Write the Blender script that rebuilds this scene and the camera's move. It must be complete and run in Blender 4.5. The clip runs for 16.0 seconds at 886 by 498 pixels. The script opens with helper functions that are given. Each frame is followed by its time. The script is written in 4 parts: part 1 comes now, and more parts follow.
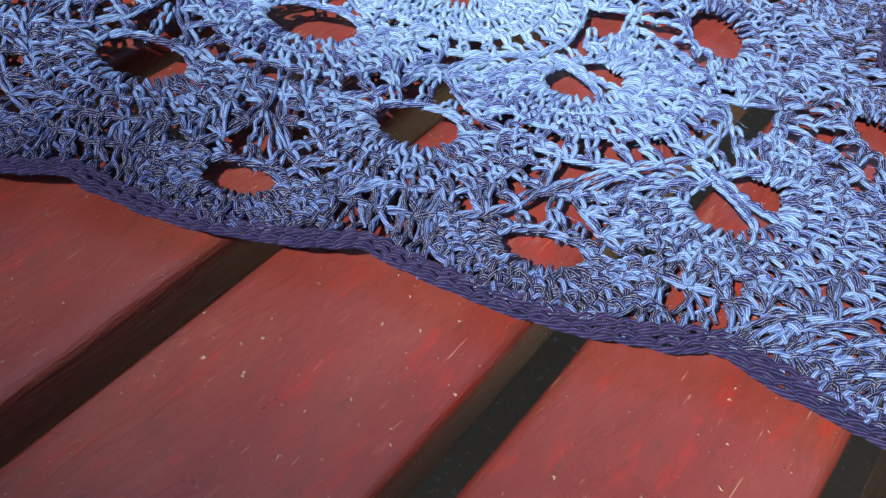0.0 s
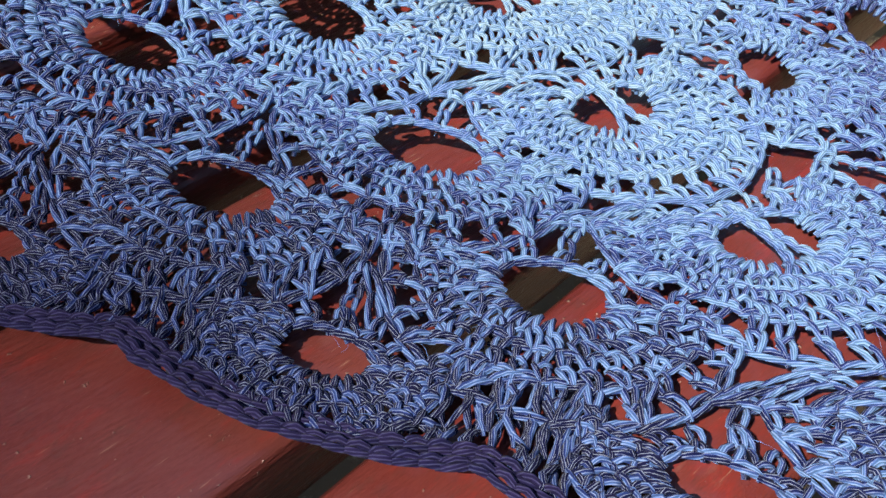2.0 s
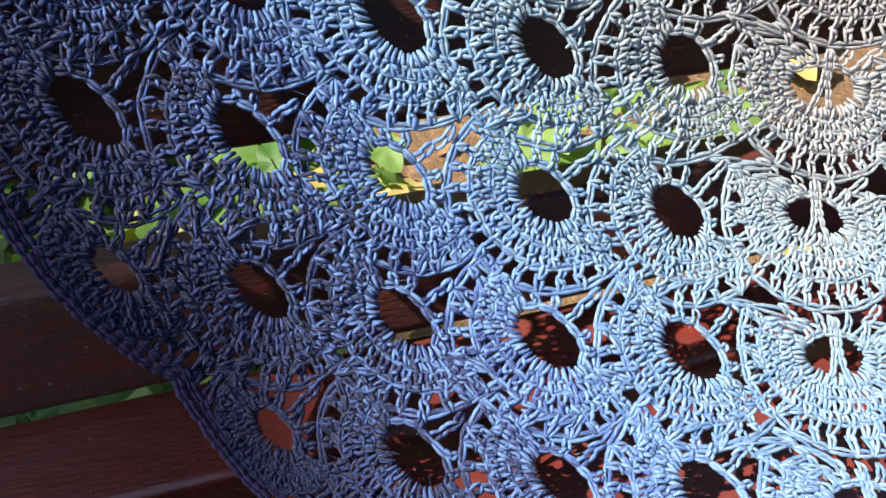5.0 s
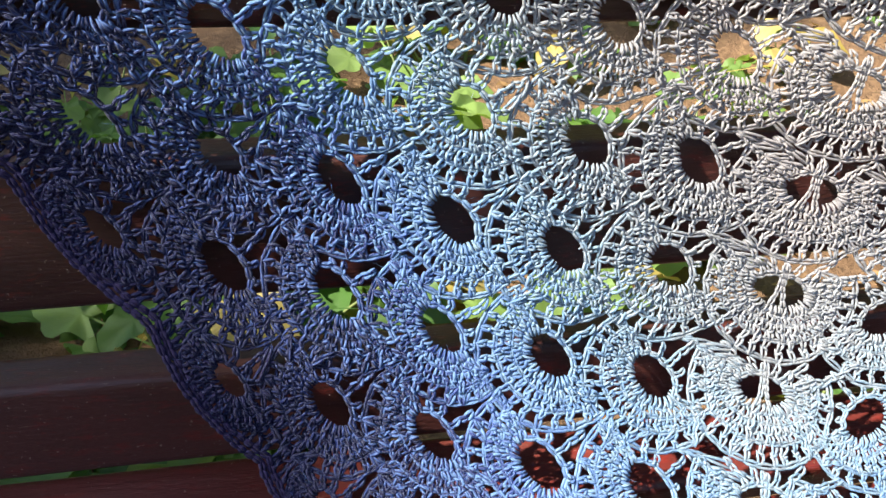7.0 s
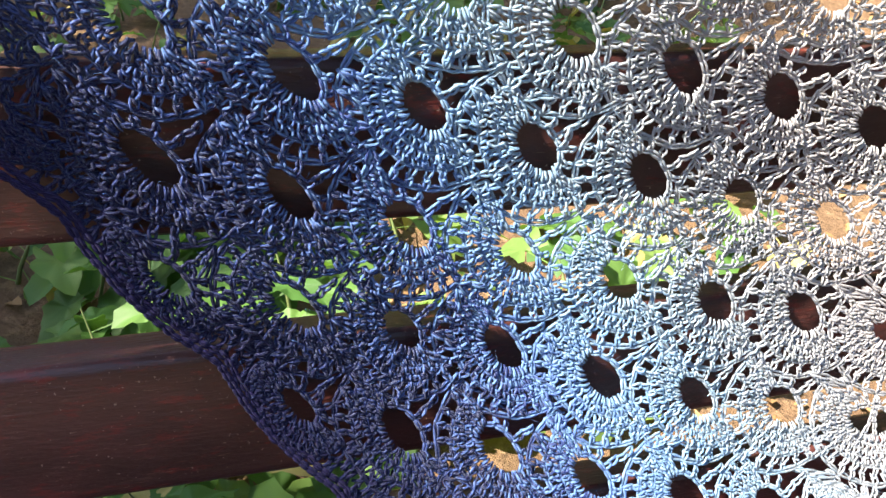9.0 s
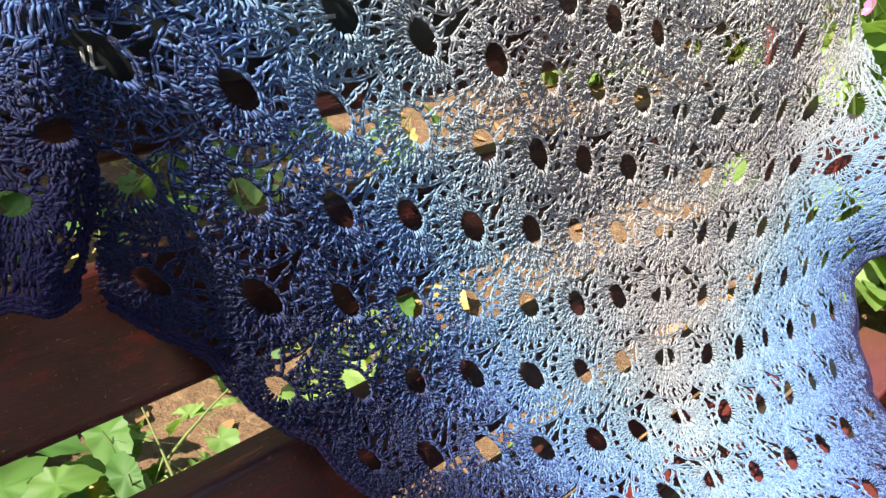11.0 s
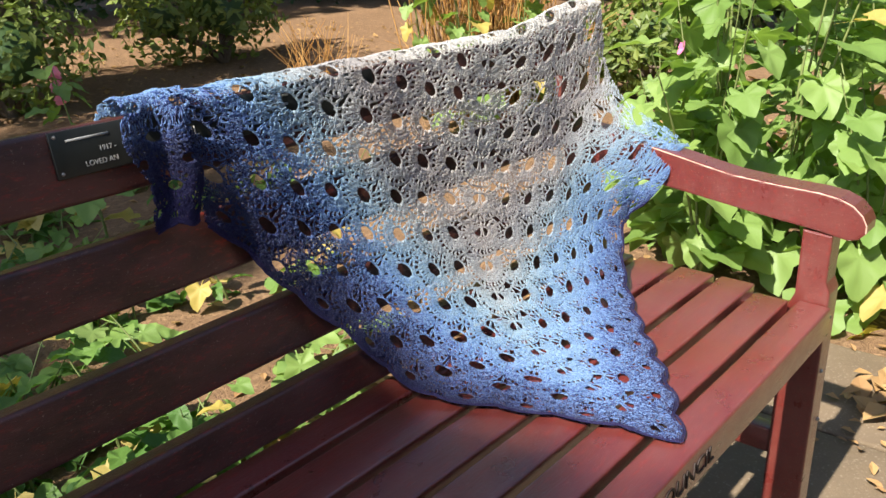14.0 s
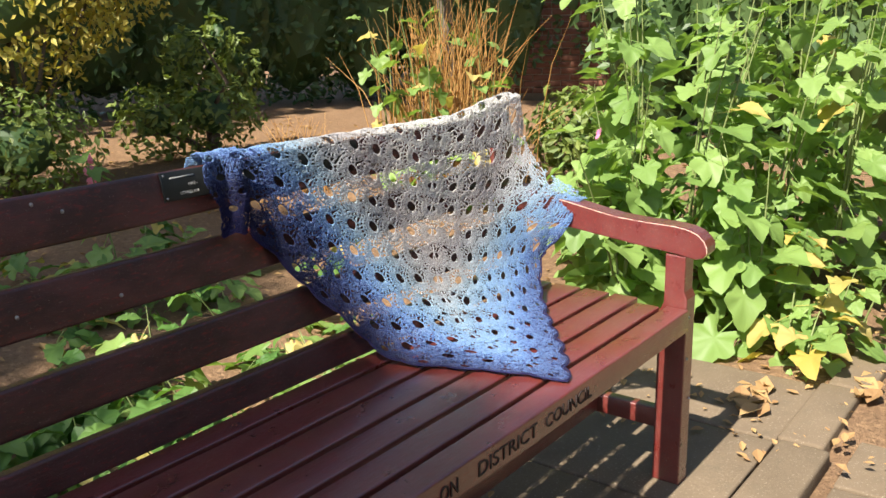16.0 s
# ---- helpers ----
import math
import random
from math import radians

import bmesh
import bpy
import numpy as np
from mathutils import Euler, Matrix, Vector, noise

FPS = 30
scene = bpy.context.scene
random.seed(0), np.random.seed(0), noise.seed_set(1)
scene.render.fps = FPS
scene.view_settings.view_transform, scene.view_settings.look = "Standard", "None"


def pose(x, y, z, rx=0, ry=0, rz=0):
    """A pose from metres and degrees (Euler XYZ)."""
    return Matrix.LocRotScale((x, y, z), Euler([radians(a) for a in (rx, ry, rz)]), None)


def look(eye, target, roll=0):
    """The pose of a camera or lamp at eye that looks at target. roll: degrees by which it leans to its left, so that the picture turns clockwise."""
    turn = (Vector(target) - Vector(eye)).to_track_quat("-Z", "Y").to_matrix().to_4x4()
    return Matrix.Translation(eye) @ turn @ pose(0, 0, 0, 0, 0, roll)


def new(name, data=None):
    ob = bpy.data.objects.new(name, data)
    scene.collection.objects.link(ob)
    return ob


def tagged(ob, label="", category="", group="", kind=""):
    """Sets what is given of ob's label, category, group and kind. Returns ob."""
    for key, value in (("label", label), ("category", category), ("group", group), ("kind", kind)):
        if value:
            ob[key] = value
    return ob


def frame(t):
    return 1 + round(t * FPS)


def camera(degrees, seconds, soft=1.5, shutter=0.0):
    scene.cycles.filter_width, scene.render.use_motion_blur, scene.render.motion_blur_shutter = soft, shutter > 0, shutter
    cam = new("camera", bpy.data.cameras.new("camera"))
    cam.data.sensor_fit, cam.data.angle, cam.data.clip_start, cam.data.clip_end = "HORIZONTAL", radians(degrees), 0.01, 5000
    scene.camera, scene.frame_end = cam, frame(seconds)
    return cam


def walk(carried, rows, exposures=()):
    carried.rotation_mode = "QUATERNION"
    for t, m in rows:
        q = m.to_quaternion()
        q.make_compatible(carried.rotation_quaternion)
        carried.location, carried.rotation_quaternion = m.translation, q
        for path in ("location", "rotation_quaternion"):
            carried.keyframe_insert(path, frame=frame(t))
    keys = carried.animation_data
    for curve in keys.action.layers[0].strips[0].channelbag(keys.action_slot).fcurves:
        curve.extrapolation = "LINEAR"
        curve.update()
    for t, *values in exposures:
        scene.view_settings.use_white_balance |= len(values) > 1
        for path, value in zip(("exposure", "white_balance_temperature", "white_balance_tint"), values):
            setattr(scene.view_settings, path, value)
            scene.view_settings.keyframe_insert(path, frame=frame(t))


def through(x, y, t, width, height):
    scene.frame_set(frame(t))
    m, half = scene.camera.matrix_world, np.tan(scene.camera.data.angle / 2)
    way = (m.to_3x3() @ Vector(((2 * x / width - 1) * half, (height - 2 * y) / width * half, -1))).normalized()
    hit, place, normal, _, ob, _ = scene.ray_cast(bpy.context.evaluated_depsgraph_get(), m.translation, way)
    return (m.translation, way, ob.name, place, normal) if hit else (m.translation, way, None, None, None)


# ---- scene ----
cam = camera(52.54, 16.0)
PATH = [
    (0, (-0.1560, 0.0467, 0.6002), (0.4028, 0.4311, -0.1346), 4.26),
    (0.5, (-0.1465, 0.0486, 0.5854), (0.4146, 0.4559, -0.1352), 1.28),
    (1, (-0.1424, 0.0454, 0.5803), (0.3847, 0.4823, -0.1486), -0.65),
    (1.5, (-0.1277, 0.0615, 0.5763), (0.4018, 0.5414, -0.1231), -0.11),
    (2, (-0.1178, 0.0907, 0.5791), (0.4176, 0.5865, -0.1046), 1.93),
    (2.5, (-0.1198, 0.1214, 0.5838), (0.3813, 0.6620, -0.0920), 1.13),
    (3, (-0.1400, 0.1371, 0.5952), (0.3137, 0.7182, -0.0805), 2.47),
    (3.5, (-0.1416, 0.1507, 0.6222), (0.2520, 0.7770, -0.0508), 2.06),
    (4, (-0.1360, 0.1422, 0.6511), (0.1895, 0.8227, -0.0054), 0.68),
    (4.5, (-0.1238, 0.1314, 0.6873), (0.1301, 0.8515, 0.0415), -1.35),
    (7, (-0.1403, 0.0688, 0.8347), (0.0543, 0.8361, 0.2237), 4.95),
    (7.5, (-0.1506, 0.0660, 0.8506), (0.0509, 0.8424, 0.2535), 5.83),
    (8, (-0.1538, 0.0592, 0.8589), (0.0387, 0.8464, 0.2730), 6.35),
    (8.5, (-0.1920, 0.0779, 0.8712), (0.0124, 0.8723, 0.2992), 6.43),
    (9, (-0.2604, 0.0851, 0.8829), (0.0267, 0.8854, 0.3564), 5.87),
    (11.5, (-0.5759, 0.0870, 0.9631), (0.1715, 0.6334, 0.5851), 3.95),
    (12, (-0.6225, 0.0453, 0.9979), (0.1561, 0.5641, 0.6449), 3.62),
    (12.5, (-0.6950, -0.0109, 1.0286), (0.0914, 0.4968, 0.6767), 3.40),
    (13, (-0.7802, -0.1088, 1.0542), (-0.0046, 0.4060, 0.6889), 3.32),
    (13.5, (-0.8544, -0.2760, 1.0614), (-0.1081, 0.2853, 0.7036), 1.49),
    (14, (-0.9502, -0.4038, 1.0746), (-0.2253, 0.1874, 0.7210), -0.97),
    (14.5, (-1.1221, -0.4832, 1.0920), (-0.3764, 0.0923, 0.7561), -2.64),
    (15, (-1.2850, -0.5819, 1.1138), (-0.5144, -0.0203, 0.8125), -2.16),
    (15.5, (-1.3529, -0.6726, 1.1167), (-0.5725, -0.1055, 0.8533), -1.20),
    (16, (-1.4022, -0.7876, 1.1082), (-0.6301, -0.2033, 0.8584), -1.23),
]
EXPOSURES = [(0.0, 1.15), (1.5, 1.1), (2.0, 0.9), (2.5, 0.5), (3.0, 0.8), (3.5, 1.15), (4.7, 1.35), (7.0, 1.55), (8.0, 1.6), (9.0, 2.1), (11.5, 1.35), (13.0, 1.25), (16.0, 1.35)]
walk(cam, [(t, look(eye, target, roll)) for t, eye, target, roll in PATH], EXPOSURES)

# ---- daylight ----
SUN_TO = Vector((-0.85, -0.01, 1.0)).normalized()
elev = math.asin(SUN_TO.z)
world = bpy.data.worlds.new("daylight")
scene.world = world
world.use_nodes = True
wn = world.node_tree
wn.nodes.clear()
sky = wn.nodes.new("ShaderNodeTexSky")
sky.sky_type = "NISHITA"
sky.sun_disc = False
sky.sun_elevation = elev
sky.sun_rotation = math.atan2(SUN_TO.x, SUN_TO.y)
bg = wn.nodes.new("ShaderNodeBackground")
bg.inputs["Strength"].default_value = 0.078
wo = wn.nodes.new("ShaderNodeOutputWorld")
wn.links.new(sky.outputs[0], bg.inputs[0])
wn.links.new(bg.outputs[0], wo.inputs[0])
sun_data = bpy.data.lights.new("sun", "SUN")
sun_data.energy = 5.3
sun_data.angle = radians(0.7)
sun_data.color = (1.0, 0.93, 0.80)
sun = new("sun", sun_data)
sun.matrix_world = look(tuple(SUN_TO * 20), (0, 0, 0))

# ---- materials ----
def mat(name, rough=0.6, spec=0.5, metal=0.0):
    m = bpy.data.materials.new(name)
    m.use_nodes = True
    b = m.node_tree.nodes["Principled BSDF"]
    b.inputs["Roughness"].default_value = rough
    b.inputs["Metallic"].default_value = metal
    b.inputs["Specular IOR Level"].default_value = spec
    return m, m.node_tree, b


def node(nt, kind, **values):
    n = nt.nodes.new(kind)
    for k, v in values.items():
        if k == "operation":
            n.operation = v
        elif k == "data_type":
            n.data_type = v
        elif k == "blend_type":
            n.blend_type = v
        elif k == "attribute_name":
            n.attribute_name = v
        else:
            n.inputs[k.replace("_", " ")].default_value = v
    return n


def coords(nt, scale=(1, 1, 1)):
    tc = nt.nodes.new("ShaderNodeTexCoord")
    mp = nt.nodes.new("ShaderNodeMapping")
    mp.inputs["Scale"].default_value = scale
    nt.links.new(tc.outputs["Object"], mp.inputs["Vector"])
    return mp.outputs["Vector"]


def noise_tex(nt, vec, scale, detail=4.0, rough=0.55):
    n = nt.nodes.new("ShaderNodeTexNoise")
    n.inputs["Scale"].default_value = scale
    n.inputs["Detail"].default_value = detail
    n.inputs["Roughness"].default_value = rough
    if vec is not None:
        nt.links.new(vec, n.inputs["Vector"])
    return n.outputs["Fac"]


def ramp(nt, fac, stops, mode="LINEAR"):
    r = nt.nodes.new("ShaderNodeValToRGB")
    r.color_ramp.interpolation = mode
    el = r.color_ramp.elements
    while len(el) < len(stops):
        el.new(0.5)
    for e, (p, c) in zip(el, stops):
        e.position = p
        e.color = (*c, 1.0) if len(c) == 3 else c
    nt.links.new(fac, r.inputs["Fac"])
    return r.outputs["Color"]


def mixc(nt, fac, a, b, mode="MIX"):
    m = nt.nodes.new("ShaderNodeMix")
    m.data_type = "RGBA"
    m.blend_type = mode
    for sock, v in ((m.inputs[0], fac), (m.inputs[6], a), (m.inputs[7], b)):
        if isinstance(v, (int, float)):
            sock.default_value = v
        elif isinstance(v, tuple):
            sock.default_value = (*v, 1.0)
        else:
            nt.links.new(v, sock)
    return m.outputs[2]


def bump(nt, bsdf, height, strength=0.3, dist=0.001):
    b = nt.nodes.new("ShaderNodeBump")
    b.inputs["Strength"].default_value = strength
    b.inputs["Distance"].default_value = dist
    nt.links.new(height, b.inputs["Height"])
    nt.links.new(b.outputs["Normal"], bsdf.inputs["Normal"])


def maths(nt, op, a, b=0.0):
    n = nt.nodes.new("ShaderNodeMath")
    n.operation = op
    for sock, v in zip(n.inputs, (a, b)):
        if isinstance(v, (int, float)):
            sock.default_value = v
        else:
            nt.links.new(v, sock)
    return n.outputs[0]


def painted_wood(name, base, lighter, rough, coat=1.0):
    m, nt, b = mat(name, rough, 0.5)
    grain = noise_tex(nt, coords(nt, (1.2, 14, 14)), 9, 6, 0.65)
    cloud = noise_tex(nt, coords(nt), 22, 6, 0.65)
    patch = noise_tex(nt, coords(nt, (1, 2.5, 2.5)), 7, 5, 0.6)
    fine = noise_tex(nt, coords(nt, (6, 30, 30)), 24, 3, 0.6)
    c = mixc(nt, cloud, base, lighter)
    dull = ramp(nt, patch, [(0.42, (0, 0, 0)), (0.62, (1, 1, 1))])
    c = mixc(nt, maths(nt, "MULTIPLY", dull, 0.45), c, (0.155, 0.045, 0.036))
    bright = ramp(nt, noise_tex(nt, coords(nt, (1.5, 5, 5)), 26, 8, 0.72), [(0.54, (0, 0, 0)), (0.64, (1, 1, 1))])
    c = mixc(nt, maths(nt, "MULTIPLY", bright, 0.6), c, (0.21, 0.020, 0.014))
    worn = ramp(nt, noise_tex(nt, coords(nt, (2.5, 8, 8)), 16, 8, 0.72), [(0.60, (0, 0, 0)), (0.70, (1, 1, 1))])
    c = mixc(nt, maths(nt, "MULTIPLY", worn, 0.30), c, (0.27, 0.12, 0.09))
    grime = ramp(nt, noise_tex(nt, coords(nt, (1, 2.2, 2.2)), 80, 8, 0.78), [(0.54, (0, 0, 0)), (0.68, (1, 1, 1))])
    c = mixc(nt, maths(nt, "MULTIPLY", grime, 0.55), c, (0.055, 0.024, 0.018))
    specks = ramp(nt, noise_tex(nt, coords(nt), 480, 2, 0.5), [(0.70, (0, 0, 0)), (0.76, (1, 1, 1))])
    c = mixc(nt, maths(nt, "MULTIPLY", specks, 0.6), c, (0.45, 0.33, 0.25))
    hairs = ramp(nt, noise_tex(nt, coords(nt, (40, 420, 420)), 2.2, 3, 0.5), [(0.70, (0, 0, 0)), (0.74, (1, 1, 1))])
    c = mixc(nt, maths(nt, "MULTIPLY", hairs, 0.4), c, (0.40, 0.26, 0.18))
    nt.links.new(c, b.inputs["Base Color"])
    rr = ramp(nt, maths(nt, "ADD", maths(nt, "MULTIPLY", cloud, 0.6), maths(nt, "MULTIPLY", patch, 0.4)), [(0.35, (rough * 0.70,) * 3), (0.65, (rough * 1.35,) * 3)])
    nt.links.new(rr, b.inputs["Roughness"])
    h = maths(nt, "ADD", maths(nt, "MULTIPLY", grain, 0.6), maths(nt, "ADD", maths(nt, "MULTIPLY", fine, 0.4), maths(nt, "MULTIPLY", specks, 0.35)))
    bump(nt, b, h, 0.7, 0.0022)
    b.inputs["Coat Weight"].default_value = coat
    b.inputs["Coat Roughness"].default_value = 0.26
    return m


RED = painted_wood("red_brown_paint", (0.100, 0.016, 0.013), (0.145, 0.025, 0.020), 0.33)
# back rails: the bench paint darkened, shade on their front faces put into the colour
SHADED_RAIL = painted_wood("shaded_red_brown_paint", (0.034, 0.011, 0.009), (0.052, 0.016, 0.013), 0.40, 0.4)

m, nt, b = mat("plaque_metal", 0.35, 0.5, 0.0)
nt.links.new(mixc(nt, noise_tex(nt, coords(nt), 60, 4), (0.012, 0.013, 0.012), (0.03, 0.032, 0.03)), b.inputs["Base Color"])
PLAQUE = m
m, nt, b = mat("engraved_silver", 0.5)
nt.links.new(mixc(nt, noise_tex(nt, coords(nt), 300, 2), (0.35, 0.35, 0.33), (0.6, 0.6, 0.57)), b.inputs["Base Color"])
SILVER = m
m, nt, b = mat("carved_letter_paint", 0.75)
nt.links.new(mixc(nt, noise_tex(nt, coords(nt), 120, 3), (0.012, 0.008, 0.007), (0.035, 0.02, 0.016)), b.inputs["Base Color"])
CARVED = m
m, nt, b = mat("old_zinc", 0.5, 0.5, 0.8)
nt.links.new(mixc(nt, noise_tex(nt, coords(nt), 200, 3), (0.25, 0.24, 0.22), (0.5, 0.48, 0.45)), b.inputs["Base Color"])
ZINC = m


def yarn_material(name):
    """Four-ply cotton yarn: the dye follows the round, and the plies change colour one after another."""
    m, nt, b = mat(name, 0.9, 0.06)
    ring = nt.nodes.new("ShaderNodeAttribute")
    ring.attribute_name = "dye"
    ya = nt.nodes.new("ShaderNodeAttribute")
    ya.attribute_name = "ply"
    sep = nt.nodes.new("ShaderNodeSeparateXYZ")
    nt.links.new(ya.outputs["Vector"], sep.inputs[0])
    ang = maths(nt, "ARCTAN2", sep.outputs[1], sep.outputs[0])
    phase = maths(nt, "ADD", ang, maths(nt, "MULTIPLY", sep.outputs[2], 260.0))
    two = maths(nt, "SINE", phase)
    fuzz = noise_tex(nt, ya.outputs["Vector"], 2.2, 4, 0.7)
    plies = maths(nt, "SINE", maths(nt, "ADD", maths(nt, "MULTIPLY", phase, 7.0), maths(nt, "MULTIPLY", fuzz, 5.0)))
    grad = nt.nodes.new("ShaderNodeMapRange")
    grad.inputs["From Min"].default_value = 6.5
    grad.inputs["From Max"].default_value = 12.5
    grad.inputs["To Min"].default_value = 0.25
    grad.inputs["To Max"].default_value = 1.7
    nt.links.new(ring.outputs["Fac"], grad.inputs["Value"])
    r2 = maths(nt, "ADD", ring.outputs["Fac"], maths(nt, "MULTIPLY", two, grad.outputs[0]))
    fac = maths(nt, "DIVIDE", r2, 20.0)
    c = ramp(nt, fac, [
        (0.00, (0.86, 0.84, 0.80)), (0.14, (0.80, 0.77, 0.74)), (0.26, (0.63, 0.58, 0.57)), (0.34, (0.60, 0.63, 0.66)),
        (0.41, (0.44, 0.64, 0.80)), (0.47, (0.25, 0.46, 0.78)), (0.55, (0.14, 0.26, 0.63)), (0.59, (0.050, 0.085, 0.33)),
        (0.63, (0.018, 0.026, 0.125)), (0.68, (0.016, 0.020, 0.085)), (0.84, (0.032, 0.026, 0.098)), (1.00, (0.042, 0.033, 0.120))])
    # shading of the twist put into the colour: grooves between plies darker, crests lighter
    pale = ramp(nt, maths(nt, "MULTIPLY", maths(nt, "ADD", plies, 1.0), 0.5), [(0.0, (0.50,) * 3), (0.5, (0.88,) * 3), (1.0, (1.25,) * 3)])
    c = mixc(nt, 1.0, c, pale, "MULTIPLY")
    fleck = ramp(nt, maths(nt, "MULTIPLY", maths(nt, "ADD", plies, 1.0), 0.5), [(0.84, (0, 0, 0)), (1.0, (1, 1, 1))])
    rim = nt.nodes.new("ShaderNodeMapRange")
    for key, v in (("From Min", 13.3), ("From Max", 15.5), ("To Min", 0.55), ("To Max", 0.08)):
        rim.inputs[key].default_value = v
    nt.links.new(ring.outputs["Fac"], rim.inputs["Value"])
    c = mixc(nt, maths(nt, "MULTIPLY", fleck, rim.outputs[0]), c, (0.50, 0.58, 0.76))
    nt.links.new(c, b.inputs["Base Color"])
    b.inputs["Sheen Weight"].default_value = 0.06
    b.inputs["Sheen Roughness"].default_value = 0.4
    h = maths(nt, "MULTIPLY", plies, 0.5)
    bump(nt, b, h, 0.7, 0.0003)
    tr = nt.nodes.new("ShaderNodeBsdfTranslucent")
    nt.links.new(c, tr.inputs["Color"])
    mx = nt.nodes.new("ShaderNodeMixShader")
    mx.inputs[0].default_value = 0.42
    out = nt.nodes["Material Output"]
    nt.links.new(b.outputs[0], mx.inputs[1])
    nt.links.new(tr.outputs[0], mx.inputs[2])
    nt.links.new(mx.outputs[0], out.inputs[0])
    return m


YARN = yarn_material("ombre_cotton_yarn")


def leaf_material(name, a, c2, vein, through=0.35, rough=0.5):
    m, nt, b = mat(name, rough, 0.4)
    info = nt.nodes.new("ShaderNodeObjectInfo")
    geo = nt.nodes.new("ShaderNodeNewGeometry")
    rnd = maths(nt, "FRACT", maths(nt, "ADD", info.outputs["Random"], geo.outputs["Random Per Island"]))
    c = mixc(nt, rnd, a, c2)
    blotch = noise_tex(nt, coords(nt), 60, 4)
    c = mixc(nt, maths(nt, "MULTIPLY", blotch, 0.5), c, vein)
    nt.links.new(c, b.inputs["Base Color"])
    bump(nt, b, noise_tex(nt, coords(nt), 180, 3), 0.3, 0.001)
    tr = nt.nodes.new("ShaderNodeBsdfTranslucent")
    nt.links.new(mixc(nt, 1.0, c, (1.5, 1.6, 0.7), "MULTIPLY"), tr.inputs["Color"])
    mx = nt.nodes.new("ShaderNodeMixShader")
    mx.inputs[0].default_value = through
    nt.links.new(b.outputs[0], mx.inputs[1])
    nt.links.new(tr.outputs[0], mx.inputs[2])
    nt.links.new(mx.outputs[0], nt.nodes["Material Output"].inputs[0])
    return m


MALLOW = leaf_material("mallow_leaf_green", (0.115, 0.205, 0.042), (0.22, 0.32, 0.085), (0.22, 0.32, 0.11))
YELLOWED = leaf_material("yellowed_leaf", (0.42, 0.34, 0.07), (0.50, 0.42, 0.16), (0.35, 0.22, 0.07))
LOWGREEN = leaf_material("low_weed_green", (0.05, 0.13, 0.025), (0.12, 0.22, 0.045), (0.10, 0.18, 0.05))
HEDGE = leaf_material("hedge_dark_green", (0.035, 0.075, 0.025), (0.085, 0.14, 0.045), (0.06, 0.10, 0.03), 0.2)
SHRUB = leaf_material("shrub_olive_green", (0.10, 0.15, 0.03), (0.21, 0.25, 0.06), (0.10, 0.15, 0.04), 0.3)
GOLD = leaf_material("golden_shrub_leaf", (0.38, 0.38, 0.06), (0.50, 0.42, 0.10), (0.30, 0.18, 0.06), 0.35)
STRAW = leaf_material("dry_straw", (0.48, 0.24, 0.07), (0.58, 0.36, 0.13), (0.34, 0.15, 0.05), 0.25, 0.7)
LITTER = leaf_material("fallen_leaf", (0.40, 0.26, 0.11), (0.28, 0.16, 0.07), (0.24, 0.13, 0.06), 0.15, 0.8)
PINK = leaf_material("pink_petal", (0.60, 0.12, 0.32), (0.70, 0.25, 0.45), (0.7, 0.3, 0.5), 0.3)

m, nt, b = mat("green_stem", 0.6)
nt.links.new(mixc(nt, noise_tex(nt, coords(nt), 50, 3), (0.10, 0.15, 0.04), (0.20, 0.22, 0.08)), b.inputs["Base Color"])
STEM = m
m, nt, b = mat("bark", 0.85)
nt.links.new(mixc(nt, noise_tex(nt, coords(nt, (6, 6, 1)), 9, 6, 0.7), (0.06, 0.04, 0.03), (0.20, 0.15, 0.11)), b.inputs["Base Color"])
bump(nt, b, noise_tex(nt, coords(nt, (8, 8, 1)), 14, 6, 0.7), 0.8, 0.01)
BARK = m

m, nt, b = mat("dry_soil_with_litter", 0.95, 0.2)
v = coords(nt)
big = noise_tex(nt, v, 1.3, 5, 0.6)
c = mixc(nt, big, (0.13, 0.075, 0.042), (0.26, 0.16, 0.092))
bits = ramp(nt, noise_tex(nt, coords(nt), 34, 6, 0.7), [(0.52, (0, 0, 0)), (0.62, (1, 1, 1))])
c = mixc(nt, maths(nt, "MULTIPLY", bits, 0.55), c, (0.36, 0.23, 0.13))
dk = ramp(nt, noise_tex(nt, coords(nt), 70, 5, 0.7), [(0.55, (0, 0, 0)), (0.66, (1, 1, 1))])
c = mixc(nt, maths(nt, "MULTIPLY", dk, 0.6), c, (0.05, 0.032, 0.022))
nt.links.new(c, b.inputs["Base Color"])
bump(nt, b, noise_tex(nt, coords(nt), 45, 8, 0.7), 0.9, 0.02)
SOIL = m

m, nt, b = mat("weathered_concrete", 0.9, 0.25)
c = mixc(nt, noise_tex(nt, coords(nt), 5, 5), (0.105, 0.078, 0.052), (0.185, 0.138, 0.094))
sp = ramp(nt, noise_tex(nt, coords(nt), 160, 3), [(0.6, (0, 0, 0)), (0.7, (1, 1, 1))])
c = mixc(nt, maths(nt, "MULTIPLY", sp, 0.4), c, (0.40, 0.34, 0.26))
st = ramp(nt, noise_tex(nt, coords(nt), 9, 6, 0.7), [(0.55, (0, 0, 0)), (0.75, (1, 1, 1))])
c = mixc(nt, maths(nt, "MULTIPLY", st, 0.5), c, (0.10, 0.085, 0.06))
nt.links.new(c, b.inputs["Base Color"])
bump(nt, b, noise_tex(nt, coords(nt), 90, 7, 0.7), 0.6, 0.004)
STONE = m

